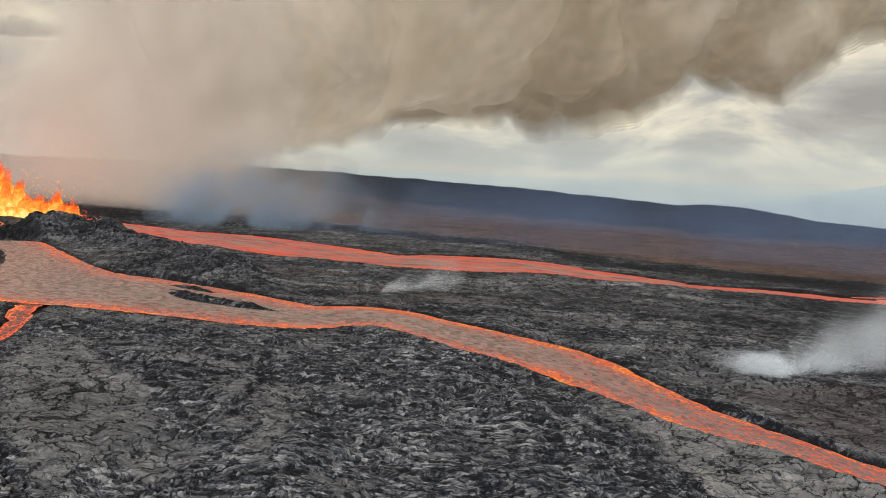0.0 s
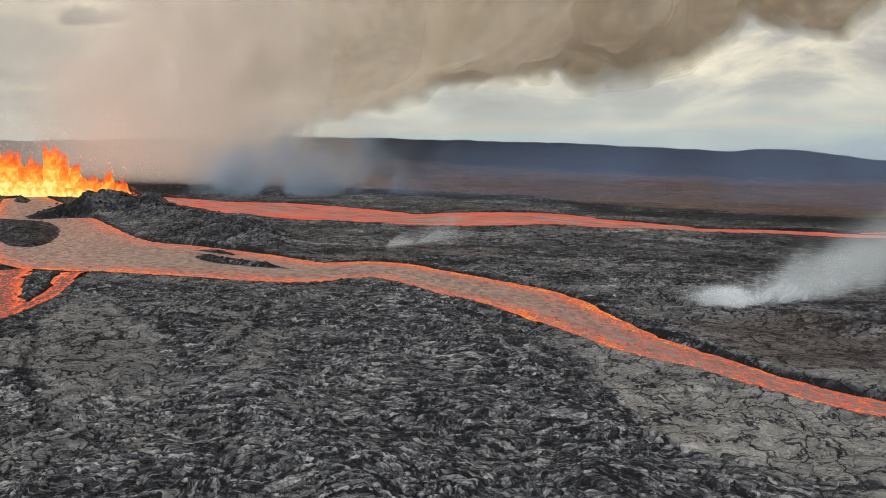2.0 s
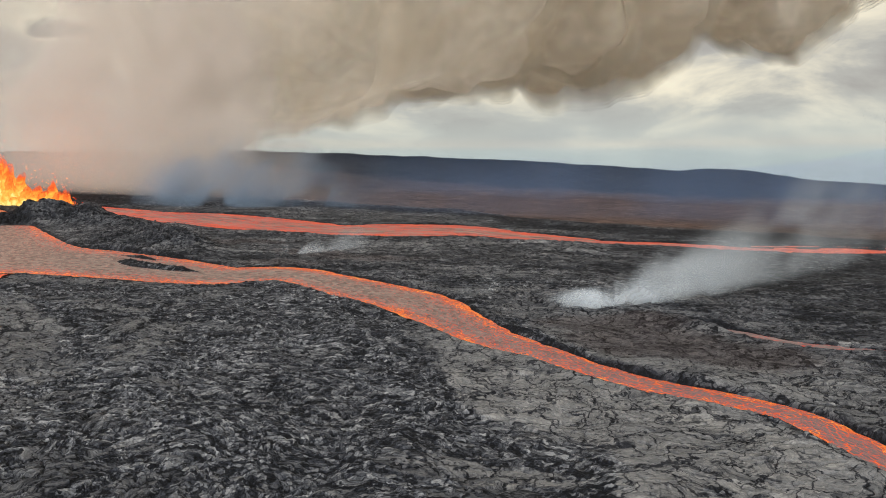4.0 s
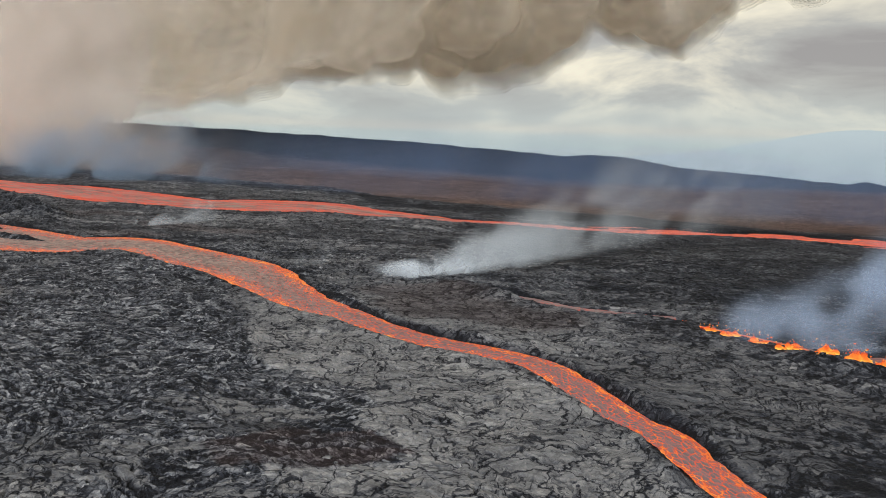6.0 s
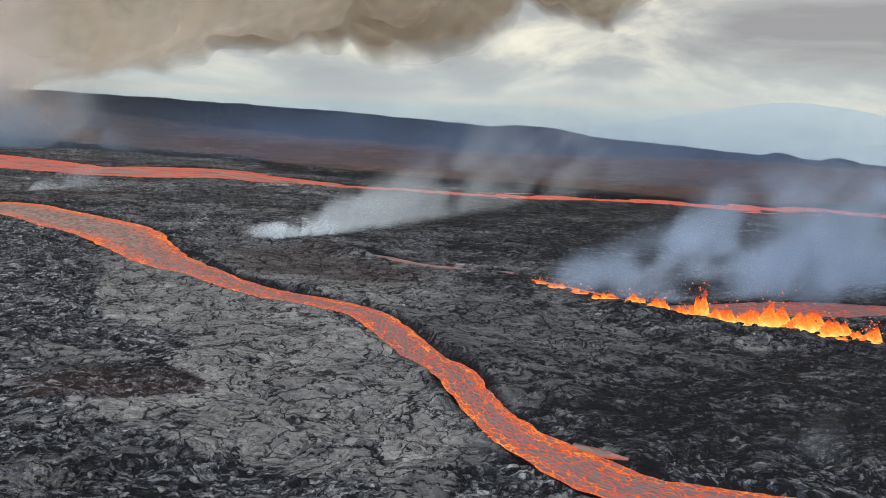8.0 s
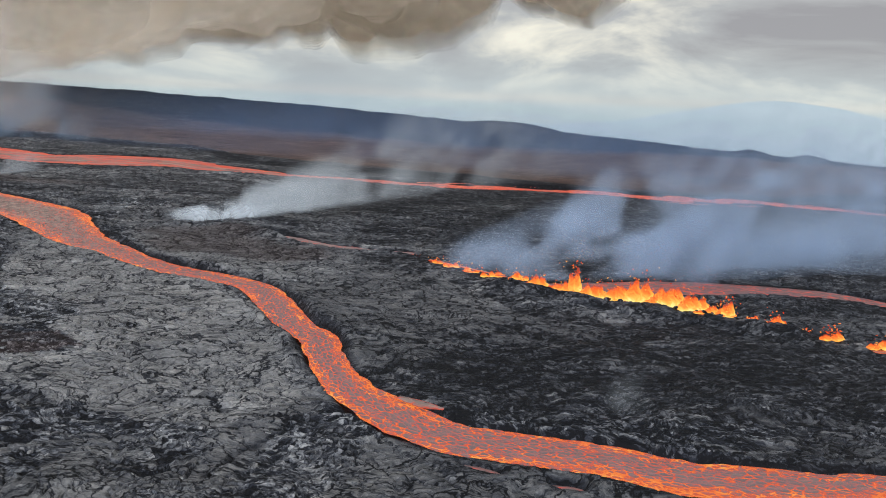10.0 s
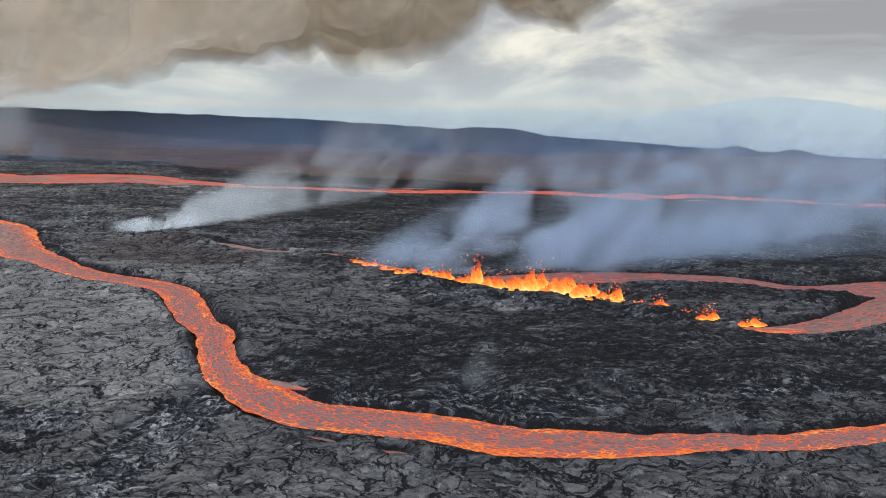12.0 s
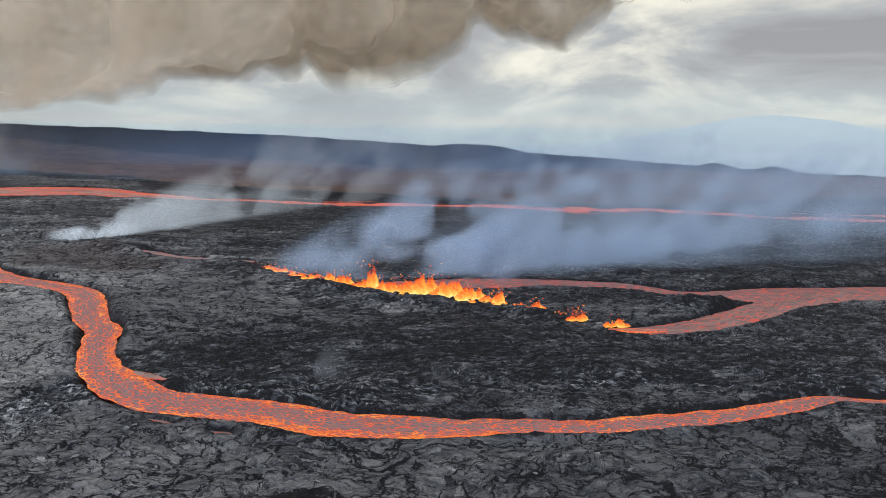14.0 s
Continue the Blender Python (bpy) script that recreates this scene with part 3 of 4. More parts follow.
PLATED = [([(63, 209), (52, 200), (55, 185), (59, 159), (70, 139), (83, 140), (96, 130), (100, 114), (97, 100), (110, 88), (108, 80), (80, 79), (84, 66), (150, 40), (172, 62), (156, 118), (135, 158), (102, 180)], 0.21),
          ([(56, 112), (68, 120), (86, 112), (96, 106), (87, 101), (72, 105)], 0.14),
          ([(-117, 202), (-128, 225), (-128, 244), (-108, 236), (-86, 213), (-69, 190), (-67, 178), (-75, 167), (-74, 153), (-85, 156), (-98, 172)], 0.10),
          ([(-47, 195), (-43, 200), (-35, 179), (-37, 168), (-42, 173)], 0.16), ([(-66, 168), (-59, 177), (-56, 166), (-56, 154), (-60, 156)], 0.14),
          ([(85, 233), (108, 254), (151, 239), (165, 196), (160, 150), (138, 166), (122, 175), (108, 188), (96, 206)], 0.08),
          ([(155, 156), (199, 182), (217, 173), (240, 138), (272, 112), (257, 93), (226, 100), (195, 76), (186, 89), (170, 126)], -0.25),
          ([(151, 37), (155, 56), (172, 67), (174, 56), (166, 40), (158, 23)], 0.06), ([(179, 6), (181, 20), (187, 39), (197, 36), (194, 22), (187, 6)], 0.06),
          ([(176, 60), (190, 40), (214, 26), (240, 18), (300, 5), (400, 14), (430, -60), (230, -60), (160, 20)], -0.07)]


SEAMS = [([(-92, 231), (-84, 219), (-76, 212)], 1.0), ([(-38, 159), (-32, 144), (-31, 129), (-24, 119)], 1.0), ([(9, 167), (11, 154), (15, 150)], 1.0), ([(-126, 214), (-93, 162), (-75, 141), (-58, 135)], 1.3),
         ([(-56, 246), (-52, 216), (-52, 192), (-59, 180)], 1.4), ([(70, 200), (72, 188), (70, 175)], 0.7), ([(78, 183), (77, 167), (76, 156)], 0.7), ([(70, 200), (76, 196), (88, 190)], 0.6),
         ([(47, 78), (55, 70), (63, 63), (62, 52)], 1.0), ([(159, 28), (165, 38), (172, 49), (183, 52)], 1.3), ([(150, 93), (161, 109), (170, 88)], 0.7)]
CLINKER = [([(160, 21), (166, 37), (176, 56), (185, 49), (192, 41), (182, 25), (176, 5), (165, 5)], 0.58, 0.0),
           ([(-37, 262), (7, 262), (47, 201), (57, 172), (66, 146), (80, 136), (97, 130), (102, 116), (98, 104), (76, 114), (52, 118), (0, 112), (-17, 162), (-34, 190), (-40, 225)], 0.50, 0.0),
           ([(62, 88), (76, 98), (101, 97), (112, 87), (103, 80), (84, 78), (70, 79)], 0.27, 0.35),
           ([(208, 72), (232, 82), (271, 92), (300, 66), (276, 46), (244, 37), (215, 52)], 0.33, 0.0)]


def inside(x, y, poly):
    """Distance within a closed outline (negative outside)."""
    best, odd = np.full(x.shape, 1e9), np.zeros(x.shape, bool)
    for (ax, ay), (bx, by) in zip(poly, poly[1:] + poly[:1]):
        vx, vy = bx - ax, by - ay
        t = np.clip(((x - ax) * vx + (y - ay) * vy) / (vx * vx + vy * vy), 0, 1)
        best = np.minimum(best, np.hypot(x - ax - t * vx, y - ay - t * vy))
        odd ^= ((ay > y) != (by > y)) & (x < ax + (y - ay) * vx / (vy if vy else 1e-9))
    return np.where(odd, best, -best)


ASH = [(-88, 383, 20, 9), (-62, 388, 18, 8), (-25, 360, 26, 10), (-36, 332, 18, 7), (10, 352, 26, 8), (150, 200, 26, 14), (122, 214, 24, 16), (116, 236, 26, 12)]


def build_ground():
    d = np.concatenate([-np.geomspace(3200, 330, 10), -np.linspace(300, 12, 110), -10 + np.cumsum(np.geomspace(0.36, 2.3, 640)), ])
    d = np.concatenate([d, d[-1] + np.cumsum(np.geomspace(2.5, 16, 110)), ])
    d = np.concatenate([d, d[-1] + np.cumsum(np.geomspace(20, 420, 16))])
    u = np.linspace(0, 1, 880)
    side = np.cumsum(np.geomspace(0.002, 1.6, 13))
    u = np.concatenate([-side[::-1], u, 1 + side])
    D, U = np.meshgrid(d, u, indexing="ij")
    reach = np.clip(D, 0, 1500)
    left, right = -132 - 0.60 * reach, 392 + 0.74 * reach
    X = left + (right - left) * np.clip(U, 0, 1) + np.where(U < 0, U, np.where(U > 1, U - 1, 0)) * 900
    Y = D + 82 - 0.44 * np.clip(X, -150, 420)
    shape, x, y = X.shape, X.ravel(), Y.ravel()
    z = land(x, y)
    off = np.full(x.shape, 60.0)
    for key in FLOWS:
        off = np.minimum(off, off_flow(x, y, FLOWS[key]))
    wob = 2.2 * (fbm(x / 9, y / 9, 3, 91) - 0.5)
    bed = smooth(1.2, -1.6, off + 0.6 * wob)
    z = z - 2.2 * bed + 0.7 * np.exp(-((off - 3) / 2.6) ** 2) * (0.4 + fbm(x / 5, y / 5, 3, 40))
    fine = smooth(1200, 300, D.ravel())
    # smooth crust plates and clinker, in torn patches
    sx, sy = x + 30 * (fbm(x / 34, y / 34, 3, 101) - 0.5), y + 30 * (fbm(x / 34, y / 34, 3, 102) - 0.5)
    wx, wy = x + 16 * (fbm(x / 22, y / 22, 3, 50) - 0.5), y + 16 * (fbm(x / 22, y / 22, 3, 60) - 0.5)
    pale = np.zeros(x.shape)
    for px, py, rx, ry, k in PATCHES:
        pale = np.maximum(pale, k * smooth(1.3, 0.7, np.hypot((wx - px) / rx, (wy - py) / ry)))
    dark = np.zeros(x.shape)
    for px, py, rx, ry, k in SHADY:
        dark = np.maximum(dark, k * smooth(1.3, 0.7, np.hypot((wx - px) / rx, (wy - py) / ry)))
    field = 0.50 + 0.75 * (fbm(sx / 42, sy / 20, 5, 3) - 0.5) + 0.55 * (fbm(sx / 9, sy / 4, 3, 8) - 0.5) + 0.9 * pale - 0.8 * dark - 0.06 * smooth(260, 340, y)
    plates = smooth(0.47, 0.56, field)
    sheet, lift = np.zeros(x.shape), np.zeros(x.shape)
    close = np.nonzero((y < 300) & (x > -160) & (x < 460) & (y > -120))[0]
    qx, qy = 0.6 * x[close] + 0.4 * wx[close] + 6 * (fbm(x[close] / 5, y[close] / 5, 4, 111) - 0.5), 0.6 * y[close] + 0.4 * wy[close] + 6 * (fbm(x[close] / 5, y[close] / 5, 4, 112) - 0.5)
    for poly, k in PLATED:
        s = smooth(-1.0, 1.2, inside(qx, qy, poly))
        sheet[close] = np.maximum(sheet[close], s)
        lift[close] += k * s
    hollow = smooth(0.60, 0.66, fbm(x / 9, y / 4, 4, 113)) * smooth(0.02, 0.30, dark + 0.1)
    sheet = sheet * (1 - 0.9 * hollow)
    plates = np.maximum(plates, sheet)
    rough_tone = 0.43 + 0.12 * np.exp(-((x + 75) / 50) ** 2 - ((y - 160) / 45) ** 2) + 0.16 * np.exp(-((x - 160) / 38) ** 2 - ((y - 5) / 38) ** 2) + 0.07 * np.exp(-((x - 5) / 75) ** 2 - ((y - 150) / 60) ** 2) - 0.14 * smooth(165, 225, x) * smooth(330, 200, y) + 0.35 * (fbm(x / 18, y / 10, 3, 33) - 0.5) - 0.25 * dark
    plate_tone = 0.60 + 0.02 * along(x, y, [(130, 160), (140, 235)], 45) + (0.35 - 0.12 * sheet) * (fbm(x / 25, y / 14, 3, 34) - 0.5) + np.maximum(0.35 * pale, lift) - 0.13 * smooth(180, 280, x)
    tone = rough_tone * (1 - plates) + plate_tone * plates
    rust = np.zeros(x.shape)
    for poly, k, red in CLINKER:
        s = np.zeros(x.shape)
        s[close] = smooth(-0.8, 1.4, inside(qx, qy, poly)) * (0.55 + 0.45 * smooth(0.62, 0.52, fbm(x[close] / 12, y[close] / 7, 3, 121)))
        tone = tone * (1 - s) + s * (k + 0.25 * (fbm(x / 14, y / 8, 3, 122) - 0.5))
        plates, rust = plates * (1 - 0.95 * s), np.maximum(rust, red * s)
        sheet = sheet * (1 - 0.95 * s)
    ash = np.zeros(x.shape)
    for px, py, rx, ry in ASH:
        ash = np.maximum(ash, smooth(1.3, 0.7, np.hypot((wx - px) / rx, (wy - py) / ry)))
    plates = np.maximum(plates, ash)
    tone = tone * (1 - ash) + ash * (0.50 + 0.2 * (fbm(x / 12, y / 8, 3, 44) - 0.5))
    calm = 0.62 * np.maximum(smooth(150, 230, x + 0.35 * (y - 60)) * smooth(20, 40, y - 20), 1.35 * smooth(270, 350, y))
    tone = tone + calm * (0.05 + 0.5 * (fbm(x / 50, y / 5, 4, 37) - 0.5))
    # old brown flows beyond, dark ridge behind them
    front = np.interp(x, [-300, -137, 5, 64, 87, 145, 204, 275, 600], [690, 645, 620, 588, 555, 535, 526, 516, 490])
    edge = front - 40 + 26 * (fbm(x / 40, y / 40, 4, 23) - 0.5)
    foot = np.interp(x, [-262, -130, 26, 162, 282, 429, 900], [1123, 1040, 958, 926, 882, 866, 800]) - 70 * (fbm(x / 90, y / 160, 4, 31) - 0.5)
    brown = smooth(0, 14, y - edge - 40) * smooth(50, -30, y - foot)
    ridge = smooth(-30, 50, y - foot)
    tone = np.where(y > 500, tone * (1 - ridge) + ridge * (0.12 + 0.2 * (fbm(x / 50, y / 90, 4, 19) - 0.5)), tone)
    tone = tone - 0.25 * smooth(0, 20, y - edge + 10) * smooth(50, 30, y - edge)
    # relief: folded crust plates with open joints, and clinker rubble between
    jx, jy = sx + 3.0 * (fbm(x / 5, y / 5, 3, 5) - 0.5), sy + 3.0 * (fbm(x / 5, y / 5, 3, 6) - 0.5)
    f1, f2, ident = worley(jx / 5.6, jy / 3.8, 11)
    joint = smooth(0.10, 0.0, f2 - f1)
    lump = 0.5 * (0.5 - f1) + 0.5 * (ident - 0.5)
    g1, g2, gid = worley(jx / 2.4, jy / 1.25, 29)
    rubble = 0.9 * (gid - 0.5) + 0.5 * (0.5 - g1) - 0.4 * smooth(0.12, 0.0, g2 - g1)
    folds = np.abs(np.sin(jy / 1.3 + 4 * fbm(x / 14, y / 14, 3, 70)))
    small = fbm(x / 1.1, y / 1.1, 2, 55) - 0.5
    relief = plates * ((0.5 - 0.28 * sheet) * lump - (0.8 - 0.3 * sheet) * joint + 0.14 * folds) + (1 - plates) * (1 - 0.55 * calm) * (0.66 * rubble - 0.25 * joint + 0.28 * folds)
    heap = np.clip(mounds(x, y) / 6, 0, 1) * smooth(530, 500, y)
    relief = relief + 0.4 * small + 2.0 * (fbm(x / 26, y / 18, 3, 65) - 0.5) + 5.0 * (fbm(x / 90, y / 60, 3, 66) - 0.5)
    relief = relief + heap * (5.0 * (fbm(x / 8, y / 8, 3, 67) - 0.5) + 1.2 * rubble)
    tone = tone - 0.16 * heap - 0.5 * np.exp(-(((x + 262) / 60) ** 2 + ((y - 585) / 40) ** 2))
    z = z + relief * fine * np.maximum((1 - bed) * smooth(-1, 2.5, off), smooth(0.25, 0.6, heap))
    # wide, low relief of the far slopes
    away = smooth(520, 800, y)
    z = z + away * (5 * (fbm(x / 70, y / 120, 4, 85) - 0.5) + 3.0 * (fbm(x / 25, y / 40, 3, 86) - 0.5)) * smooth(2500, 1500, y)
    tone = tone + fine * (plates * ((0.12 - 0.05 * sheet) * (ident - 0.5) - 0.20 * joint) + (1 - plates) * (0.34 * (gid - 0.5) - 0.12 * joint + 0.16 * (folds - 0.6)))
    # open clefts and furrows between the crust sheets
    for line, wide in SEAMS:
        cleft = np.zeros(x.shape)
        cleft[close] = along(qx, qy, line, wide)
        tone, z = tone - 0.27 * cleft, z - 0.5 * wide * cleft
    near_bank = np.exp(-(np.clip(off, 0, 60) / 1.3) ** 2)
    tone = tone - 0.30 * near_bank - 0.35 * along(x, y, [(75, 226), (85, 217), (91.5, 205), (98, 194.5), (107, 185.5), (120, 174.5)], 1.1)
    tone = tone - 0.025 - 0.05 * along(x, y, [(195, 85), (176, 140), (200, 172)], 24) - 0.075 * along(x, y, [(238, 75), (292, 76)], 24) - 0.13 * smooth(110, 220, x) * smooth(205, 270, y) * smooth(560, 500, y)
    keep.append((x[fine > 0.99], y[fine > 0.99], z[fine > 0.99], off[fine > 0.99], plates[fine > 0.99]))
    me = mesh("ground", np.stack([x, y, z], 1), grid_faces(*shape), ROCK, [("tone", np.clip(tone, 0, 1)), ("brown", np.clip(np.maximum(np.maximum(brown, 0.2 * ash), rust), 0, 1)), ("plate", np.where(y < 560, np.maximum(np.maximum(0.85 * plates, sheet), calm), 0.4))], flat=True)
    return tagged(new("ground", me), "grey and black cooled lava field, cracked crust and rubble", "lava field", kind="structure")


keep = []
ground = build_ground()


# ---- lava rivers ----
def lava_ribbon(name, flow, mat, lift, label, category, across=18, wob=1.0, seed=0, ripe=0.0, aged=0.0, turn=(440, 650), braid=False, rim=1.0):
    p = flow
    t = np.gradient(p[:, :2], axis=0)
    t = t / (np.linalg.norm(t, axis=1)[:, None] + 1e-9)
    n = np.stack([-t[:, 1], t[:, 0]], 1)
    s = np.concatenate([[0], np.cumsum(np.hypot(*np.diff(p[:, :2], axis=0).T))])
    v = np.linspace(-1, 1, across)
    half_l = p[:, 2] + 1.4 * wob * (fbm(s / 6, s * 0, 4, seed) - 0.5) * np.minimum(2.2, p[:, 2] * 0.35)
    half_r = p[:, 2] + 1.4 * wob * (fbm(s / 6, s * 0 + 40, 4, seed + 5) - 0.5) * np.minimum(2.2, p[:, 2] * 0.35)
    if braid:
        k = smooth(*turn, s)
        half_l = half_l * (1 - k + k * np.clip(2.6 * fbm(s / 16, s * 0 + 3, 3, 61) - 0.45, 0.42, 1.4))
        half_r = half_r * (1 - k + k * np.clip(2.6 * fbm(s / 13, s * 0 + 9, 3, 62) - 0.45, 0.42, 1.4))
    w = np.where(v[None, :] > 0, half_l[:, None], half_r[:, None]) * v[None, :]
    x, y = p[:, None, 0] + n[:, None, 0] * w, p[:, None, 1] + n[:, None, 1] * w
    z = base(x, y) - 0.55 + lift + 0.25 * (1 - v[None, :] ** 2) + 0.22 * (fbm(x / 3, y / 3, 2, 14) - 0.5)
    uv = np.stack([np.repeat(s[:, None], across, 1), w], -1).reshape(-1, 2)
    edge = rim * np.repeat(np.abs(v)[None, :], len(p), 0) ** (1.1 + (np.clip(p[:, 2:3], 0, 40) / 22) ** 2) + ripe * smooth(*turn, s)[:, None]
    me = mesh(name, np.stack([x, y, z], -1).reshape(-1, 3), grid_faces(len(p), across), mat, [("edge", edge), ("age", aged + (1 - aged) * (ripe > 0) * smooth(*turn, s)[:, None] * np.ones(across))], uv)
    return tagged(new(name, me), label, category)


lava_ribbon("lava_river", FLOWS["main"], LAVA_MAIN, 0.0, "glowing orange lava river with grey-pink crust plates", "lava river", 30, seed=1, ripe=0.10)
lava_ribbon("lava_river", FLOWS["far"], LAVA_FAR, 0.0, "broad red-orange lava river crossing the dark plain", "lava river", 26, wob=1.6, seed=2, ripe=0.22, turn=(470, 640), braid=True, rim=0.5)
for key in ("strand_a", "strand_b", "strand_c"):
    lava_ribbon("lava_strand", FLOWS[key], LAVA_FAR, 0.0, "thin bright red lava strand beside the far river", "lava flow", 8, wob=2.5, seed=22, aged=0.8)
lava_ribbon("lava_pond", FLOWS["pond"], LAVA_POND, 0.0, "crusted red lava pond behind the fissure", "lava flow", 22, seed=3, aged=1.0)
lava_ribbon("lava_flow", FLOWS["loop"], LAVA_POND, 0.08, "grey crusted lava flow curving from the fissure end", "lava flow", 18, seed=4, aged=0.75)
lava_ribbon("lava_breakout", FLOWS["breakout"], LAVA_OUT, 0.10, "bright orange lava breakout over the bank", "lava flow", 14, wob=3, seed=5, aged=0.95)
lava_ribbon("lava_trickle", FLOWS["trickle"], LAVA_DULL, 0.9, "thin dull-red lava trickle on grey crust", "lava flow", 8, wob=2.5, seed=6, aged=0.7)
lava_ribbon("lava_breakout", FLOWS["tongue"], LAVA_OUT, 0.14, "red-orange lava tongue branching off the breakout", "lava flow", 12, wob=3, seed=7, aged=0.95)


lava_ribbon("lava_outflow", spline([(355, 97.5, 1.0), (361, 95.5, 3.2), (369, 94.5, 3.0), (377, 95, 1.0)]), LAVA_HOT, 0.35, "glowing orange melt spreading from the last vent", "lava flow", 10, wob=2, seed=31)
lava_ribbon("lava_shelf", spline([(196.2, 57.8, 1.0), (201.4, 53.5, 1.7), (206.8, 50.7, 0.5)], 0.8), LAVA_DULL, 0.7, "cooling grey-pink lava shelf at the river bank", "lava flow", 8, wob=2, seed=33, aged=0.3)
for key in ("seep_a", "seep_b"):
    lava_ribbon("lava_seep", FLOWS[key], LAVA_POND, -0.05, "small dull-red lava seep on the river bank", "lava flow", 8, wob=3, seed=12, aged=1.0)


# ---- fountains ----
def jet_mesh(rng, height, width):
    """One leaping tongue of melt: a torn, tapering column that leans and spreads."""
    rings, seg = 14, 10
    v = np.linspace(0, 1, rings)[:, None]
    a = np.linspace(0, 2 * np.pi, seg, endpoint=False)[None, :]
    sx, sy = rng.uniform(0, 99), rng.uniform(0, 99)
    r = width * (0.75 + 0.5 * np.sin(np.pi * np.minimum(v * 1.6, 1))) * (1 - v ** 2.4) ** 0.75
    r = r * (0.5 + 1.1 * fbm(np.cos(a) * 1.6 + sx + v * 4, np.sin(a) * 1.6 + sy + v * 4, 3, 5)) + 0.02
    lx, ly = rng.uniform(-0.16, 0.16) * height, rng.uniform(-0.08, 0.08) * height
    x, y = r * np.cos(a) + lx * v ** 1.6, r * np.sin(a) + ly * v ** 1.6
    z = height * v + 0 * a + 0.07 * height * (fbm(a * 2 + sx, v * 4 + sy, 2, 9) - 0.5) * v
    heat = min(1.06, 0.76 + 0.045 * height) - 0.98 * v ** 1.3 + 0 * a
    return mesh("jet", np.stack([x, y, z], -1).reshape(-1, 3), grid_faces(rings, seg, True), FIRE, [("melt", heat)])


def spatter_mesh(rng, count, width, height, size):
    """Clots flung up and out, each a small rough lump."""
    shape = np.array([(1, 0, -0.4), (-0.5, 0.9, -0.4), (-0.5, -0.9, -0.4), (0.1, 0.1, 1.1), (0, 0, -1.0)])
    tris = np.array([(0, 1, 3), (1, 2, 3), (2, 0, 3), (1, 0, 4), (2, 1, 4), (0, 2, 4)])
    verts, faces = [], []
    for k in range(count):
        h = height * rng.beta(1.3, 2.2) * 1.25
        x = rng.normal(0, width * (0.35 + 0.5 * h / height))
        y = rng.normal(0, width * 0.2)
        s = size * rng.uniform(0.35, 1.0)
        turn = Euler((rng.uniform(0, 6), rng.uniform(0, 6), rng.uniform(0, 6))).to_matrix()
        verts.append((shape * s * (1, 1, 1.5)) @ np.array(turn).T + (x, y, h))
        faces.append(tris + 5 * k)
    return mesh("spatter", np.concatenate(verts), np.concatenate(faces), SPARK, flat=True)


def fountain(x, y, height, width, jets, clots, seed, label, sink=0.5, size=0.5):
    rng = np.random.default_rng(seed)
    ob = tagged(new("lava_fountain"), label, "lava fountain", "lava fountains along the fissures")
    ob.matrix_world = pose(x, y, float(land(x, y)) - sink)
    for k in range(jets):
        off = rng.uniform(-1, 1) * width
        tall = height * (0.22 + 0.78 * rng.random() ** (1.7 if width > 2 else 0.5)) * (1 - 0.3 * abs(off / width))
        j = part("jet", jet_mesh(rng, max(1.2, tall), max(0.6, min(rng.uniform(0.16, 0.34) * tall + 0.5, max(1.2, width * 0.6)))), ob)
        j.location = (off, rng.normal(0, width * 0.10), 0)
    tagged(part("spatter", spatter_mesh(rng, clots, width, height, size), ob), kind="stuff")
    return ob


# the large vent behind the rampart
for k, (x, y, h, w) in enumerate([(-364, 548, 47, 14), (-341, 545, 38, 12), (-318, 541, 58, 9), (-301, 537, 33, 9), (-284, 533, 27, 9), (-268, 527, 26, 8), (-253, 515, 20, 6), (-243, 502, 14, 5), (-234, 497, 11, 4), (-223, 494, 9, 4), (-211, 490, 6, 3.5)]):
    fountain(x, y, h, w, 34, 70, 100 + k, "tall yellow-orange lava fountain behind a black spatter rampart", 2.0, 0.5)
# the fissure
VENTS = [(221, 194.5, 3, 2.5), (227, 189, 3.6, 3.0), (235, 182, 3.8, 3.4), (243, 176, 3.6, 4.5), (251, 167, 4.6, 4), (257, 159, 6, 4), (263, 154, 5, 4), (269, 150, 13, 2.6), (275, 146.5, 7, 4.5), (284, 141.5, 9, 5),
         (291, 138.5, 12, 4.5), (299, 135, 9.5, 6), (307, 131.5, 7.5, 5), (313, 129, 5, 5), (319, 126.5, 8, 3), (326, 122, 2.6, 3), (333, 117, 6, 3), (345, 104, 5.4, 3), (358, 97, 4.6, 4.4), (339, 110, 2.4, 2)]
for k, (x, y, h, w) in enumerate(VENTS):
    fountain(x, y, h, w, 14 if h < 20 else 16, 60 if h > 5 else 20, 200 + k, "low orange lava fountain bursting from a fissure in black crust", 0.6 if x < 340 else -0.7, 0.34)
fountain(214.5, 200.5, 2.2, 1.2, 5, 8, 300, "small orange spatter vent in grey crust", 0.4, 0.25)
lava_ribbon("fissure_lava", spline([(219, 197, 0.8), *[(x, y + 1, 1.0) for x, y in FISSURE[1:9]], (352, 100, 1.0)]), LAVA_HOT, 0.9, "line of red melt along the open fissure", "fissure", 8, seed=8)


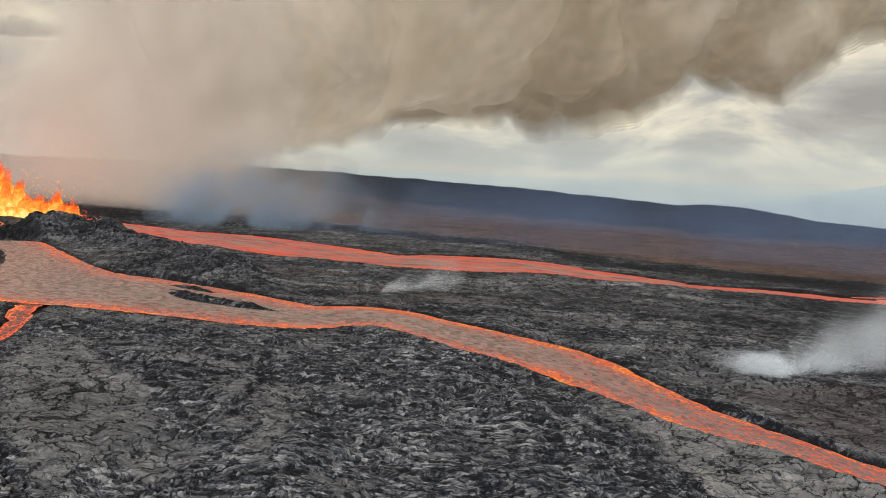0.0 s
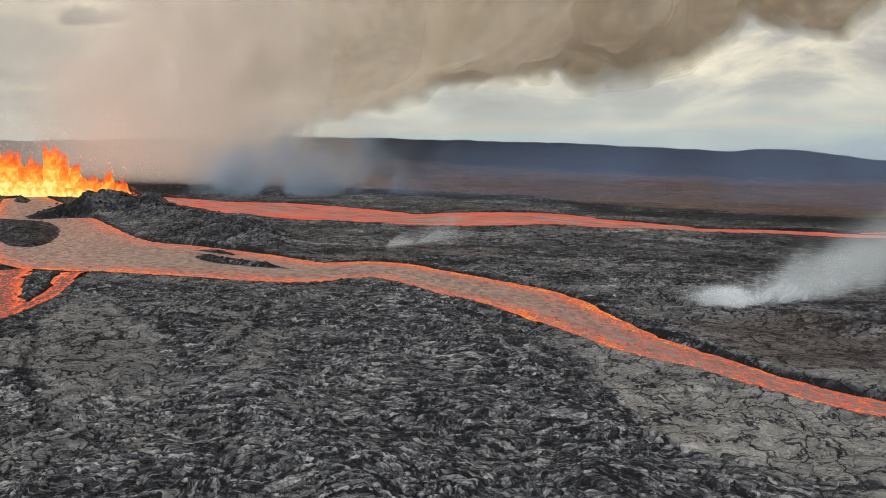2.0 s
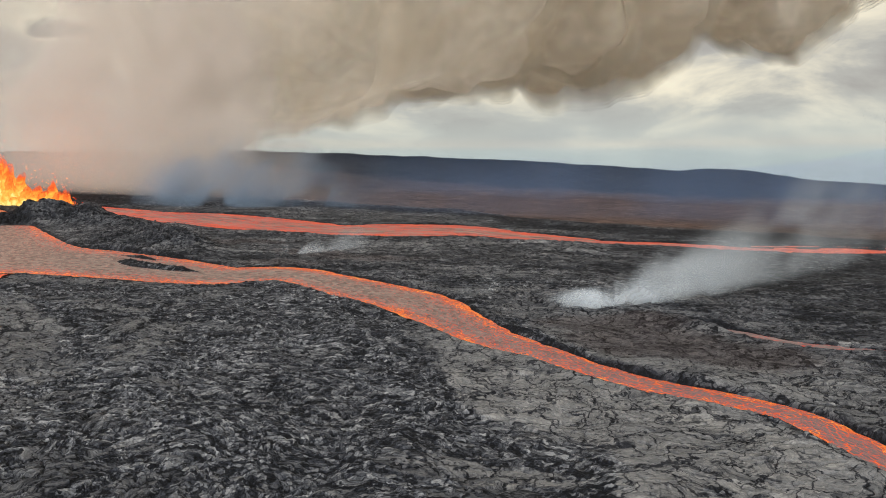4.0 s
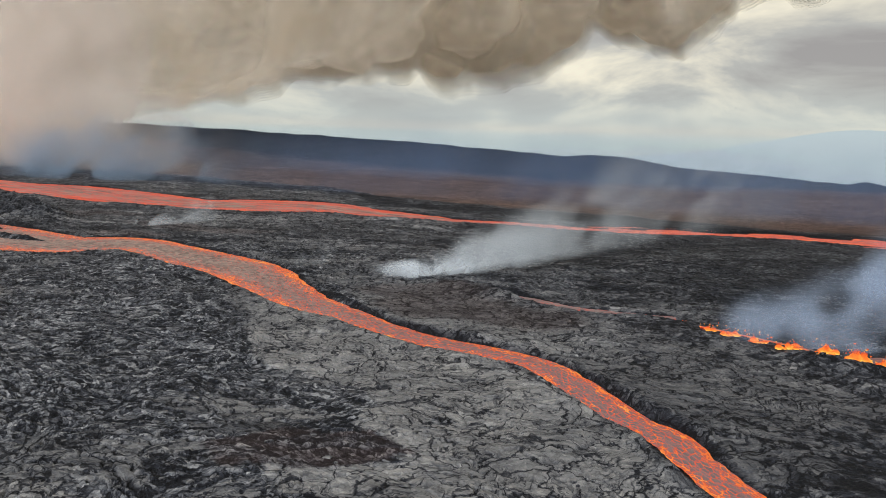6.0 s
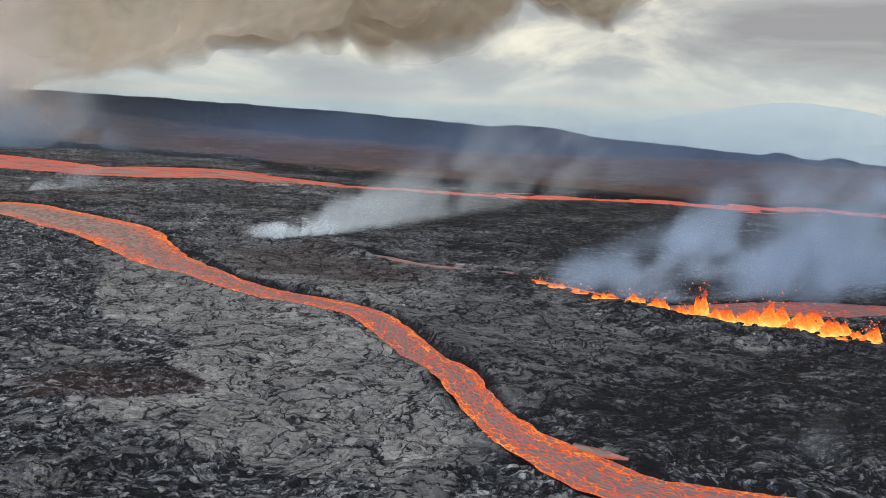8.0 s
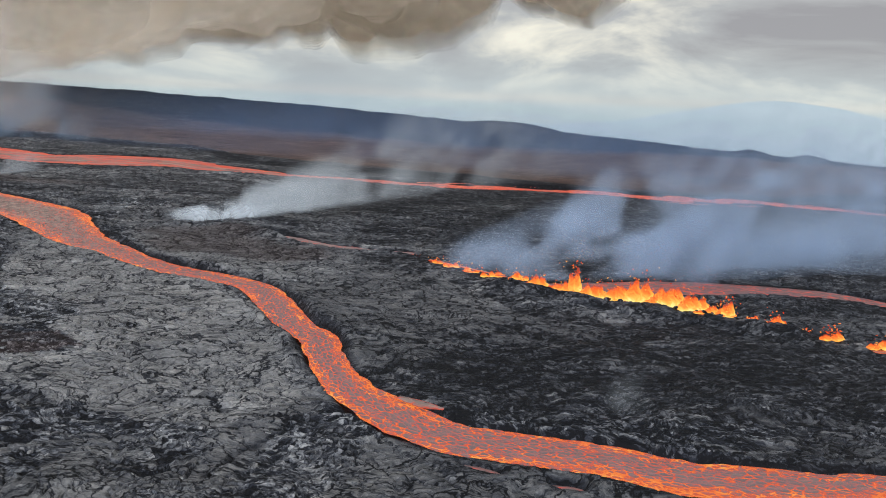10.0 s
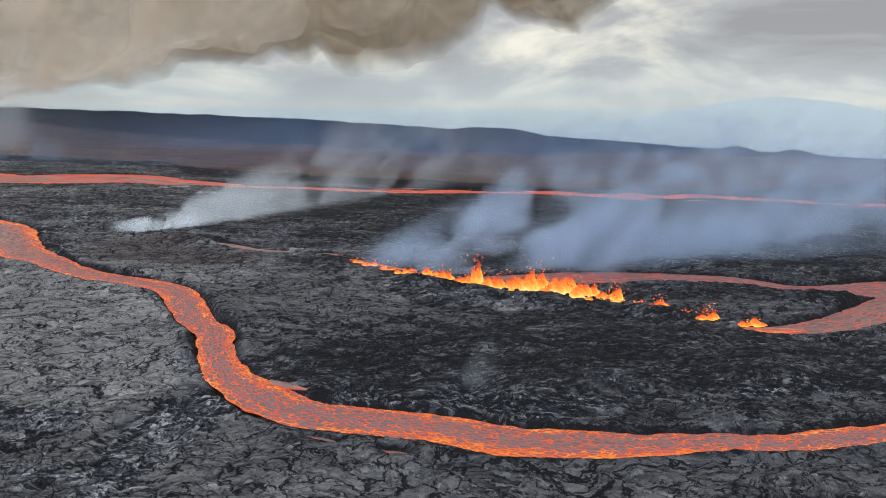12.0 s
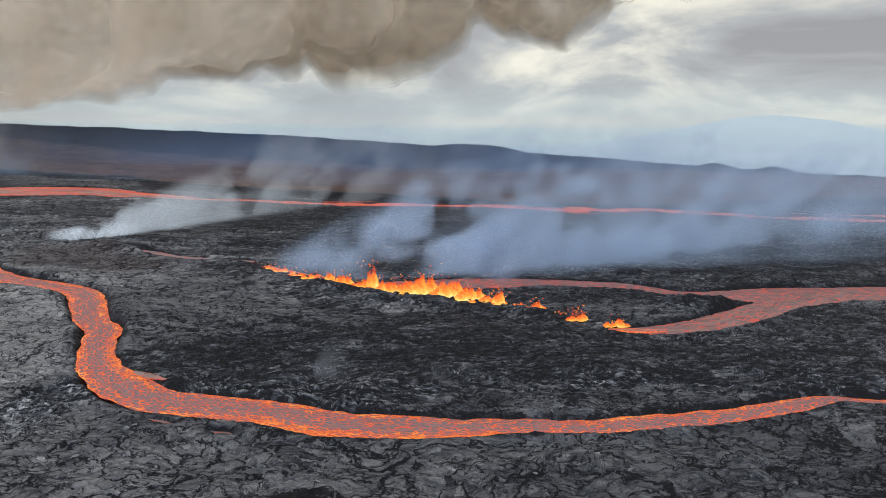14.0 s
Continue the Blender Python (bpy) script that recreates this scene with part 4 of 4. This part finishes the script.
# ---- islets and boulders ----
def rock_mesh(rng, size, flat=0.6, name="boulder"):
    rings, seg = 7, 10
    v, a = np.linspace(0.02, np.pi - 0.02, rings)[:, None], np.linspace(0, 2 * np.pi, seg, endpoint=False)[None, :]
    sx = rng.uniform(0, 99)
    r = 0.65 + 0.7 * fbm(np.sin(v) * np.cos(a) * 1.5 + sx, np.sin(v) * np.sin(a) * 1.5 + np.cos(v) * 2, 3, 4)
    p = np.stack([r * np.sin(v) * np.cos(a), r * np.sin(v) * np.sin(a), flat * r * np.cos(v)], -1).reshape(-1, 3) * size
    tone = np.full(len(p), rng.uniform(0.1, 0.35))
    return mesh(name, p, grid_faces(rings, seg, True), ROCK, [("tone", tone), ("brown", tone * 0), ("plate", tone * 0)], flat=True)


def islet(line, half, seed, label):
    p = spline([(x, y, h) for (x, y), h in zip(line, half)], 1.2)
    t = np.gradient(p[:, :2], axis=0)
    t = t / np.linalg.norm(t, axis=1)[:, None]
    n = np.stack([-t[:, 1], t[:, 0]], 1)
    v = np.linspace(-1, 1, 15)
    w = p[:, 2:3] * v[None, :]
    x, y = p[:, None, 0] + n[:, None, 0] * w, p[:, None, 1] + n[:, None, 1] * w
    h = (1 - np.abs(v[None, :]) ** 1.6) * np.minimum(1.6, p[:, 2:3] * 0.45) * (0.5 + fbm(x / 2.5, y / 2.5, 3, seed))
    z = base(x, y) - 0.75 + 1.4 * h
    tone = 0.2 + 0.35 * (fbm(x / 1.5, y / 1.5, 3, seed) - 0.4)
    me = mesh("lava_islet", np.stack([x, y, z], -1).reshape(-1, 3), grid_faces(len(p), 15), ROCK, [("tone", tone), ("brown", tone * 0), ("plate", tone * 0)])
    return tagged(new("lava_islet", me), label, "islet", "islets in the lava river")


islet([(-118, 325), (-104, 318), (-84, 310), (-64, 303)], (0.5, 5, 4.5, 0.5), 1, "long black rock islet in the lava river")
islet([(-124, 341), (-110, 336), (-99, 330)], (0.4, 2.4, 1.0), 2, "thin black crust raft in the lava river")
islet([(-122, 333), (-112, 329), (-102, 325)], (0.3, 1.5, 0.3), 3, "thin black crust raft in the lava river")
islet([(-300, 425), (-268, 408), (-240, 384), (-216, 352), (-210, 342)], (3, 22, 20, 11, 1), 4, "dark ropy rock islet in the lava pond")
islet([(-340, 530), (-326, 512), (-316, 500)], (1, 6, 1), 6, "dark rock islet before the large vent")

rng = np.random.default_rng(5)
BOULDERS = [rock_mesh(rng, 1.0, rng.uniform(0.3, 0.6)) for _ in range(6)]
for k in range(66):
    if k < 34:
        i = rng.integers(0, len(FISSURE) - 2)
        f = rng.random()
        x = FISSURE[i][0] * (1 - f) + FISSURE[i + 1][0] * f + rng.normal(0, 1.5)
        y = FISSURE[i][1] * (1 - f) + FISSURE[i + 1][1] * f - 4.5 + rng.normal(0, 2.0)
        s = rng.uniform(0.4, 1.1)
    elif k < 56:
        x, y, s = rng.uniform(-262, -150), rng.uniform(440, 478), rng.uniform(0.6, 1.7)
    else:
        x, y, s = rng.normal(388, 14), rng.normal(86, 2), rng.uniform(0.7, 1.8)
    b = tagged(new("boulder", BOULDERS[k % 6]), "black spatter boulder on the vent rampart", "boulder", "spatter boulders by the vents")
    b.matrix_world = pose(x, y, float(land(x, y)) - 0.1 * s, rng.uniform(-20, 20), rng.uniform(-20, 20), rng.uniform(0, 360)) @ Matrix.Diagonal((s, s, s, 1))


# ---- smoke ----
def smoke(name, line, mat, layers, spread, label, seed, nu=60, nv=26, rise=1.2, billow=0.25, tail=0.10):
    """Gas rising from a line and drifting: stacked, folded veils, thick at the root and thinning outward."""
    rng = np.random.default_rng(seed)
    ob = tagged(new(name), label, "smoke", kind="stuff")
    p = np.array(line, float)
    k = np.linspace(0, len(p) - 1, nu)
    q = np.stack([np.interp(k, np.arange(len(p)), p[:, c]) for c in range(p.shape[1])], 1)
    t = np.gradient(q[:, :2], axis=0)
    for _ in range(4):
        t[1:-1] = (t[:-2] + 2 * t[1:-1] + t[2:]) / 4
    t = t / np.linalg.norm(t, axis=1)[:, None]
    for n in range(layers):
        v = np.linspace(0, 1, nv)[None, :]
        u = np.linspace(0, 1, nu)[:, None]
        off = (n - (layers - 1) / 2) * spread + rng.uniform(-0.1, 0.1) * spread
        s1, s2 = rng.uniform(0, 99), rng.uniform(0, 99)
        fold = fbm(u * 7 + s1, v * 3 + s2, 3, seed) - 0.5
        tall = q[:, 3:4] * (0.75 + 0.6 * fbm(u * 9 + s2, u * 0 + s1, 3, seed + 1))
        lean = rise * tall * v * 0.5 + 5 * fold * v
        out = off + spread * 0.3 * fold
        x = q[:, 0:1] + lean * t[:, 0:1] - out * t[:, 1:2]
        y = q[:, 1:2] + lean * t[:, 1:2] + out * t[:, 0:1]
        z = q[:, 2:3] + tall * v
        soft = smooth(0, tail, u) * smooth(1, 0.55, u)
        top = smooth(1.0, 0.25, v + 0.5 * billow * (fbm(u * 12 + s1, v * 4 + s2, 3, seed + 2) - 0.5) * 4)
        dens = soft * top * smooth(0, 0.16, v + 0.10 * (fbm(u * 14 + s2, u * 0, 2, seed + 3) - 0.3)) * q[:, 4:5]
        dens = dens * smooth(0.99, 0.9, v)
        me = mesh("veil", np.stack([x + 0 * z, y + 0 * z, z], -1).reshape(-1, 3), grid_faces(nu, nv), mat, [("dens", dens)])
        part("veil", me, ob)
    return ob


def puffs(name, line, mat, layers, spread, label, seed, size=16, shear=0.6, gap=0.46, nu=170, nv=64, tail=0.1, squat=0.85):
    """Rolling gas: even sheets one behind another, whose density follows one billowing field in space."""
    ob = tagged(new(name), label, "smoke", kind="stuff")
    p = np.array(line, float)
    k = np.linspace(0, len(p) - 1, nu)
    q = np.stack([np.interp(k, np.arange(len(p)), p[:, c]) for c in range(p.shape[1])], 1)
    for _ in range(12):
        q[1:-1] = (q[:-2] + 2 * q[1:-1] + q[2:]) / 4
    t = np.gradient(q[:, :2], axis=0)
    t = t / np.linalg.norm(t, axis=1)[:, None]
    u, v = np.linspace(0, 1, nu)[:, None], np.linspace(0, 1, nv)[None, :]
    for n in range(layers):
        off = (n - (layers - 1) / 2) * spread
        x = q[:, 0:1] - off * t[:, 1:2] + 0 * v
        y = q[:, 1:2] + off * t[:, 0:1] + 0 * v
        z = q[:, 2:3] + q[:, 3:4] * v
        h = z - q[:, 2:3]
        at = np.stack([x - shear * h, y, z * squat], -1) / size
        puff = 0.54 * vnoise3(at, seed) + 0.32 * vnoise3(at * 2.1 + 7, seed + 1) + 0.14 * vnoise3(at * 3.9 + 3, seed + 2)
        wide = vnoise3(at * 0.33 + 11, seed + 4)
        depth = 1 - (abs(n - (layers - 1) / 2) / (layers / 2 + 0.5)) ** 2
        env = smooth(0, tail, u) * smooth(1, 0.5, u) * smooth(1.0, 0.15, v) * smooth(0, 0.06, v) * depth
        body = smooth(gap - 0.08, gap + 0.10, puff + 0.30 * (wide - 0.5) + 0.22 * (env - 0.55))
        dens = q[:, 4:5] * body * env ** 0.75 * smooth(0.98, 0.85, v)
        part("veil", mesh("veil", np.stack([x, y, z], -1).reshape(-1, 3), grid_faces(nu, nv), mat, [("dens", dens)]), ob)
    return ob


STEAM = smoke_material("white_steam", (0.74, 0.80, 0.86), 0.06, 1.0, 0.10, 0.62, cap=0.34)
BLUE = smoke_material("blue_gas", (0.46, 0.57, 0.75), 0.026, 1.0, 0.10, 0.62)
DUSK = smoke_material("blue_grey_smoke", (0.28, 0.365, 0.475), 0.022, 1.0, 0.10, 0.62)
HAZE = smoke_material("thin_haze", (0.19, 0.285, 0.49), 0.010, 1.15, 0.05, 0.9)
WARM = smoke_material("warm_fume", (0.72, 0.66, 0.605), 0.008, 1.0, 0.15, 0.65)

puffs("steam", [(94, 274, 22.5, 4, 0.2), (108, 266, 22.5, 7, 0.4), (122, 258, 22.5, 11, 0.6), (144, 266, 25, 20, 0.30), (176, 282, 28, 34, 0.13), (215, 304, 31, 58, 0.08), (265, 330, 35, 80, 0.07), (320, 358, 40, 86, 0.05), (390, 390, 43, 80, 0.03)], STEAM, 11, 2.4, "white steam drifting from a crack in the crust", 1, 13, 0.4, 0.405)
puffs("steam", [(-36, 338, 34, 5, 0.2), (-26, 337, 34, 9, 0.24), (0, 345, 36, 16, 0.15), (30, 355, 38, 18, 0.08)], STEAM, 5, 2.5, "thin white steam wisp over grey ash", 2, 8, 0.8, 0.46, 70, 30)
puffs("steam", [(57, 273, 24, 4, 0.10), (65, 276, 24, 9, 0.09), (81, 284, 25, 14, 0.05)], STEAM, 4, 2.5, "faint white steam wisp on grey crust", 12, 7, 0.6, 0.42, 50, 24)
puffs("steam", [(249, 52, 5, 6, 0.06), (254, 52, 5, 14, 0.05), (262, 55, 5, 18, 0.03)], STEAM, 4, 2.5, "faint pale gas wisp over black crust", 13, 8, 0.4, 0.42, 50, 24)
puffs("fissure_smoke", [(226, 202, 12, 14, 0.12), (250, 190, 12, 26, 0.26), (276, 178, 11, 44, 0.34), (308, 180, 10, 72, 0.36), (350, 196, 10, 88, 0.34), (400, 222, 10, 94, 0.33), (460, 256, 10, 94, 0.36), (530, 282, 9, 92, 0.38), (610, 312, 8, 88, 0.36), (720, 350, 7, 80, 0.26)], BLUE, 13, 3.2, "blue-grey smoke rolling up behind the fissure", 3, 21, 0.45, 0.495, 260, 84, 0.05, 1.1)
puffs("vent_smoke", [(-240, 572, 42, 36, 0.15), (-205, 576, 41, 56, 0.24), (-155, 582, 40, 74, 0.22), (-100, 590, 38, 70, 0.16), (-35, 600, 37, 66, 0.14), (40, 610, 36, 54, 0.06)], DUSK, 13, 4, "blue smoke lying along the slope beside the vent", 4, 20, 0.4, 0.515, 170, 64, 0.3)
smoke("haze", [(-700, 900, 30, 120, 0.14), (-200, 880, 30, 120, 0.17), (300, 860, 20, 110, 0.19), (800, 800, -10, 120, 0.19), (1400, 700, -40, 120, 0.12)], HAZE, 3, 45, "thin blue haze over the far slope", 5)
smoke("haze", [(-260, 600, 38, 50, 0.05), (0, 580, 36, 56, 0.1), (250, 560, 32, 60, 0.17), (600, 540, 16, 70, 0.22), (950, 500, 0, 80, 0.18)], HAZE, 2, 14, "thin blue haze over the brown plain", 15)
smoke("haze", [(262, 184, 7, 40, 0.05), (310, 186, 7, 56, 0.12), (370, 198, 6, 62, 0.15), (450, 214, 5, 64, 0.15), (560, 236, 3, 62, 0.12), (700, 262, 0, 60, 0.05)], BLUE, 3, 7, "thin blue gas lying behind the fissure", 35, tail=0.2)
smoke("haze", [(300, 250, 10, 60, 0.05), (420, 285, 10, 76, 0.14), (560, 325, 9, 86, 0.20), (720, 360, 4, 90, 0.20), (900, 390, 0, 90, 0.16), (1150, 430, -6, 90, 0.12), (1400, 460, -12, 90, 0.06)], BLUE, 4, 10, "thin blue gas drifting downwind of the fissure", 25)
puffs("vent_fume", [(-520, 640, 50, 230, 0.05), (-430, 642, 50, 290, 0.13), (-345, 645, 48, 360, 0.32), (-285, 648, 46, 420, 0.52), (-225, 652, 42, 440, 0.62), (-165, 658, 40, 410, 0.50), (-105, 664, 40, 340, 0.28), (-40, 670, 42, 260, 0.07)], WARM, 10, 8, "pale warm fume rising from the large vent", 6, 62, 0.2, 0.37, 120, 90, 0.25)


smoke("small_cloud", [(-1330, 2250, 462, 50, 0.2), (-1270, 2250, 458, 62, 0.3), (-1200, 2250, 460, 56, 0.3), (-1130, 2250, 466, 36, 0.24), (-1080, 2250, 470, 24, 0.12)],
      smoke_material("grey_cloud", (0.34, 0.35, 0.37), 0.012, 1.3, 0.2, 0.6), 6, 8, "small dark grey cloud in the pale sky", 9, 40, 20, 0.0)


# ---- eruption plume ----
def plume_shell(axis, seg, rings, swell, seed):
    """A billowing tube round the axis (x, y, z, radius), swollen and torn for the outer veils."""
    c = spline4(axis, rings)
    t = np.gradient(c[:, :3], axis=0)
    t /= np.linalg.norm(t, axis=1)[:, None]
    side = np.cross(t, (0, 0, 1.0))
    side /= np.linalg.norm(side, axis=1)[:, None]
    top = np.cross(side, t)
    a = np.linspace(0, 2 * np.pi, seg, endpoint=False)
    n = side[:, None] * np.cos(a)[None, :, None] + top[:, None] * np.sin(a)[None, :, None]
    skin = c[:, None, :3] + n * c[:, 3][:, None, None]
    b = np.zeros((rings, seg))
    drawn = skin * (1.0, 0.6, 1.0)
    for scale, amp, o in ((420, 0.9, 0), (230, 0.6, 1), (120, 0.34, 2), (62, 0.20, 3), (34, 0.08, 4)):
        b += amp * (np.sqrt((2 * vnoise3(drawn / scale + 3.7 * o, seed + o) - 1) ** 2 + 0.012) - 0.03)
    torn = vnoise3(skin / 120, seed + 40) - 0.5
    r = c[:, 3:4]
    fit = np.clip(r / 500, 0.12, 1.2)
    rad = r + fit * (190 * (b - 0.76) + swell * (1 + 1.0 * torn))
    return c[:, None, :3] + n * rad[..., None]


def spline4(axis, count):
    p = np.array([axis[0], *axis, axis[-1]], float)
    k = np.linspace(0, len(axis) - 1.0001, count)
    i, t = k.astype(int), (k % 1)[:, None]
    a, b, c, d = p[i], p[i + 1], p[i + 2], p[np.minimum(i + 3, len(p) - 1)]
    return 0.5 * (2 * b + (c - a) * t + (2 * a - 5 * b + 4 * c - d) * t ** 2 + (3 * b - a - 3 * c + d) * t ** 3)


AXIS = [(-268, 730, 60, 20), (-262, 850, 165, 80), (-245, 1100, 348, 265), (-175, 1460, 593, 419), (30, 1780, 767, 516), (350, 2000, 866, 528), (780, 2250, 1142, 654), (1400, 2420, 1353, 735), (2400, 2600, 1790, 800)]
PLUME = smoke_material("ash_plume", (0.88, 0.835, 0.775), 0.004, 1.0, 0.0, 0.05, 0.55, 0.96)
WISP = smoke_material("plume_wisps", (0.97, 0.90, 0.80), 0.011, 1.0, 0.30, 0.68, 0.6, detail=3)
plume = tagged(new("eruption_plume"), "huge brown-grey ash and gas plume leaning away from the vent", "smoke plume", kind="stuff")
def thick(u, k):
    """Thin near the vent, where the column is open fume; veils reach lower than the body."""
    return smooth(0.10, 0.40, u) if k == 0 else smooth(0.02, 0.16, u)


for k in range(8):
    rings, seg = (330, 240) if k == 0 else (190, 130)
    v = plume_shell(AXIS, seg, rings, 6.5 * k - 6, 7)
    name = "plume_body" if k == 0 else "plume_veil"
    dens = 1.0 if k == 0 else 0.23 - 0.016 * k
    part(name, mesh(name, v.reshape(-1, 3), grid_faces(rings, seg, True), PLUME if k == 0 else WISP, [("dens", dens * thick(np.linspace(0, 1, rings)[:, None], k) * np.ones(seg))]), plume)


# ---- distance ----
def far_mountain():
    x = np.linspace(600, 4200, 160)
    top = 40 + 190 * np.exp(-((x - 2720) / 750) ** 2) + 14 * (fbm(x / 160, x * 0, 3, 4) - 0.5)
    rows = np.linspace(0, 1, 12)[None, :]
    X = x[:, None] + 0 * rows
    Y = 3700 + 500 * rows - 0.28 * (X - 2720)
    Z = -330 + (top[:, None] + 330) * np.sin(rows * np.pi / 2)
    # haze painted in: the mountain is one flat pale blue glow, unlit by the sun
    mt, N, L = material("painted_blue_haze")
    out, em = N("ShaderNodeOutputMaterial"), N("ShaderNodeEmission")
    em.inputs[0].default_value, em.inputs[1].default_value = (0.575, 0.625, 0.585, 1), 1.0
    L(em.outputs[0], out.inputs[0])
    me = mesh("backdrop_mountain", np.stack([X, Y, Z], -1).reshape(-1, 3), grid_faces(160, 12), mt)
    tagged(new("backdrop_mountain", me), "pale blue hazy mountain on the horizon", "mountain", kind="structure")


far_mountain()


# ---- loose crust slabs on the nearest stretch ----
def slab_mesh(rng):
    """A broken plate of crust: an uneven polygon with thickness and a chipped rim."""
    n = rng.integers(6, 9)
    a = np.sort(np.linspace(0, 2 * np.pi, n, endpoint=False) + rng.uniform(-0.25, 0.25, n))
    r = rng.uniform(0.6, 1.0, n)
    rim = np.stack([1.5 * r * np.cos(a), r * np.sin(a)], 1)
    lower = np.concatenate([rim, np.full((n, 1), -0.18)], 1)
    upper = np.concatenate([rim * rng.uniform(0.86, 0.95, (n, 1)), rng.uniform(0.06, 0.16, (n, 1))], 1)
    mid = np.array([[0, 0, 0.15]])
    i, j = np.arange(n), (np.arange(n) + 1) % n
    tris = np.concatenate([np.stack([i, j, n + j], 1), np.stack([i, n + j, n + i], 1), np.stack([n + i, n + j, np.full(n, 2 * n)], 1)])
    tone = np.full(2 * n + 1, rng.uniform(0.38, 0.78))
    return mesh("crust_slab", np.concatenate([lower, upper, mid]), tris, ROCK, [("tone", tone), ("brown", tone * 0), ("plate", tone * 0 + 0.8)], flat=True)


rng = np.random.default_rng(11)
SLABS = [slab_mesh(rng) for _ in range(14)]
gx, gy, gz, goff, gplate = keep[0]
pick = np.nonzero((gx > -90) & (gx < 330) & (gy > 40 - 0.44 * gx + 42) & (gy < 150 - 0.44 * gx) & (goff > 5))[0]
for k, i in enumerate(rng.choice(pick, 290, replace=False)):
    slab = part("crust_slab", SLABS[k % 14], ground)
    w = rng.uniform(0.5, 1.25)
    slab.matrix_world = pose(gx[i], gy[i], gz[i] + 0.12, rng.uniform(-14, 14), rng.uniform(-14, 14), rng.uniform(0, 360)) @ Matrix.Diagonal((w, w, w, 1))
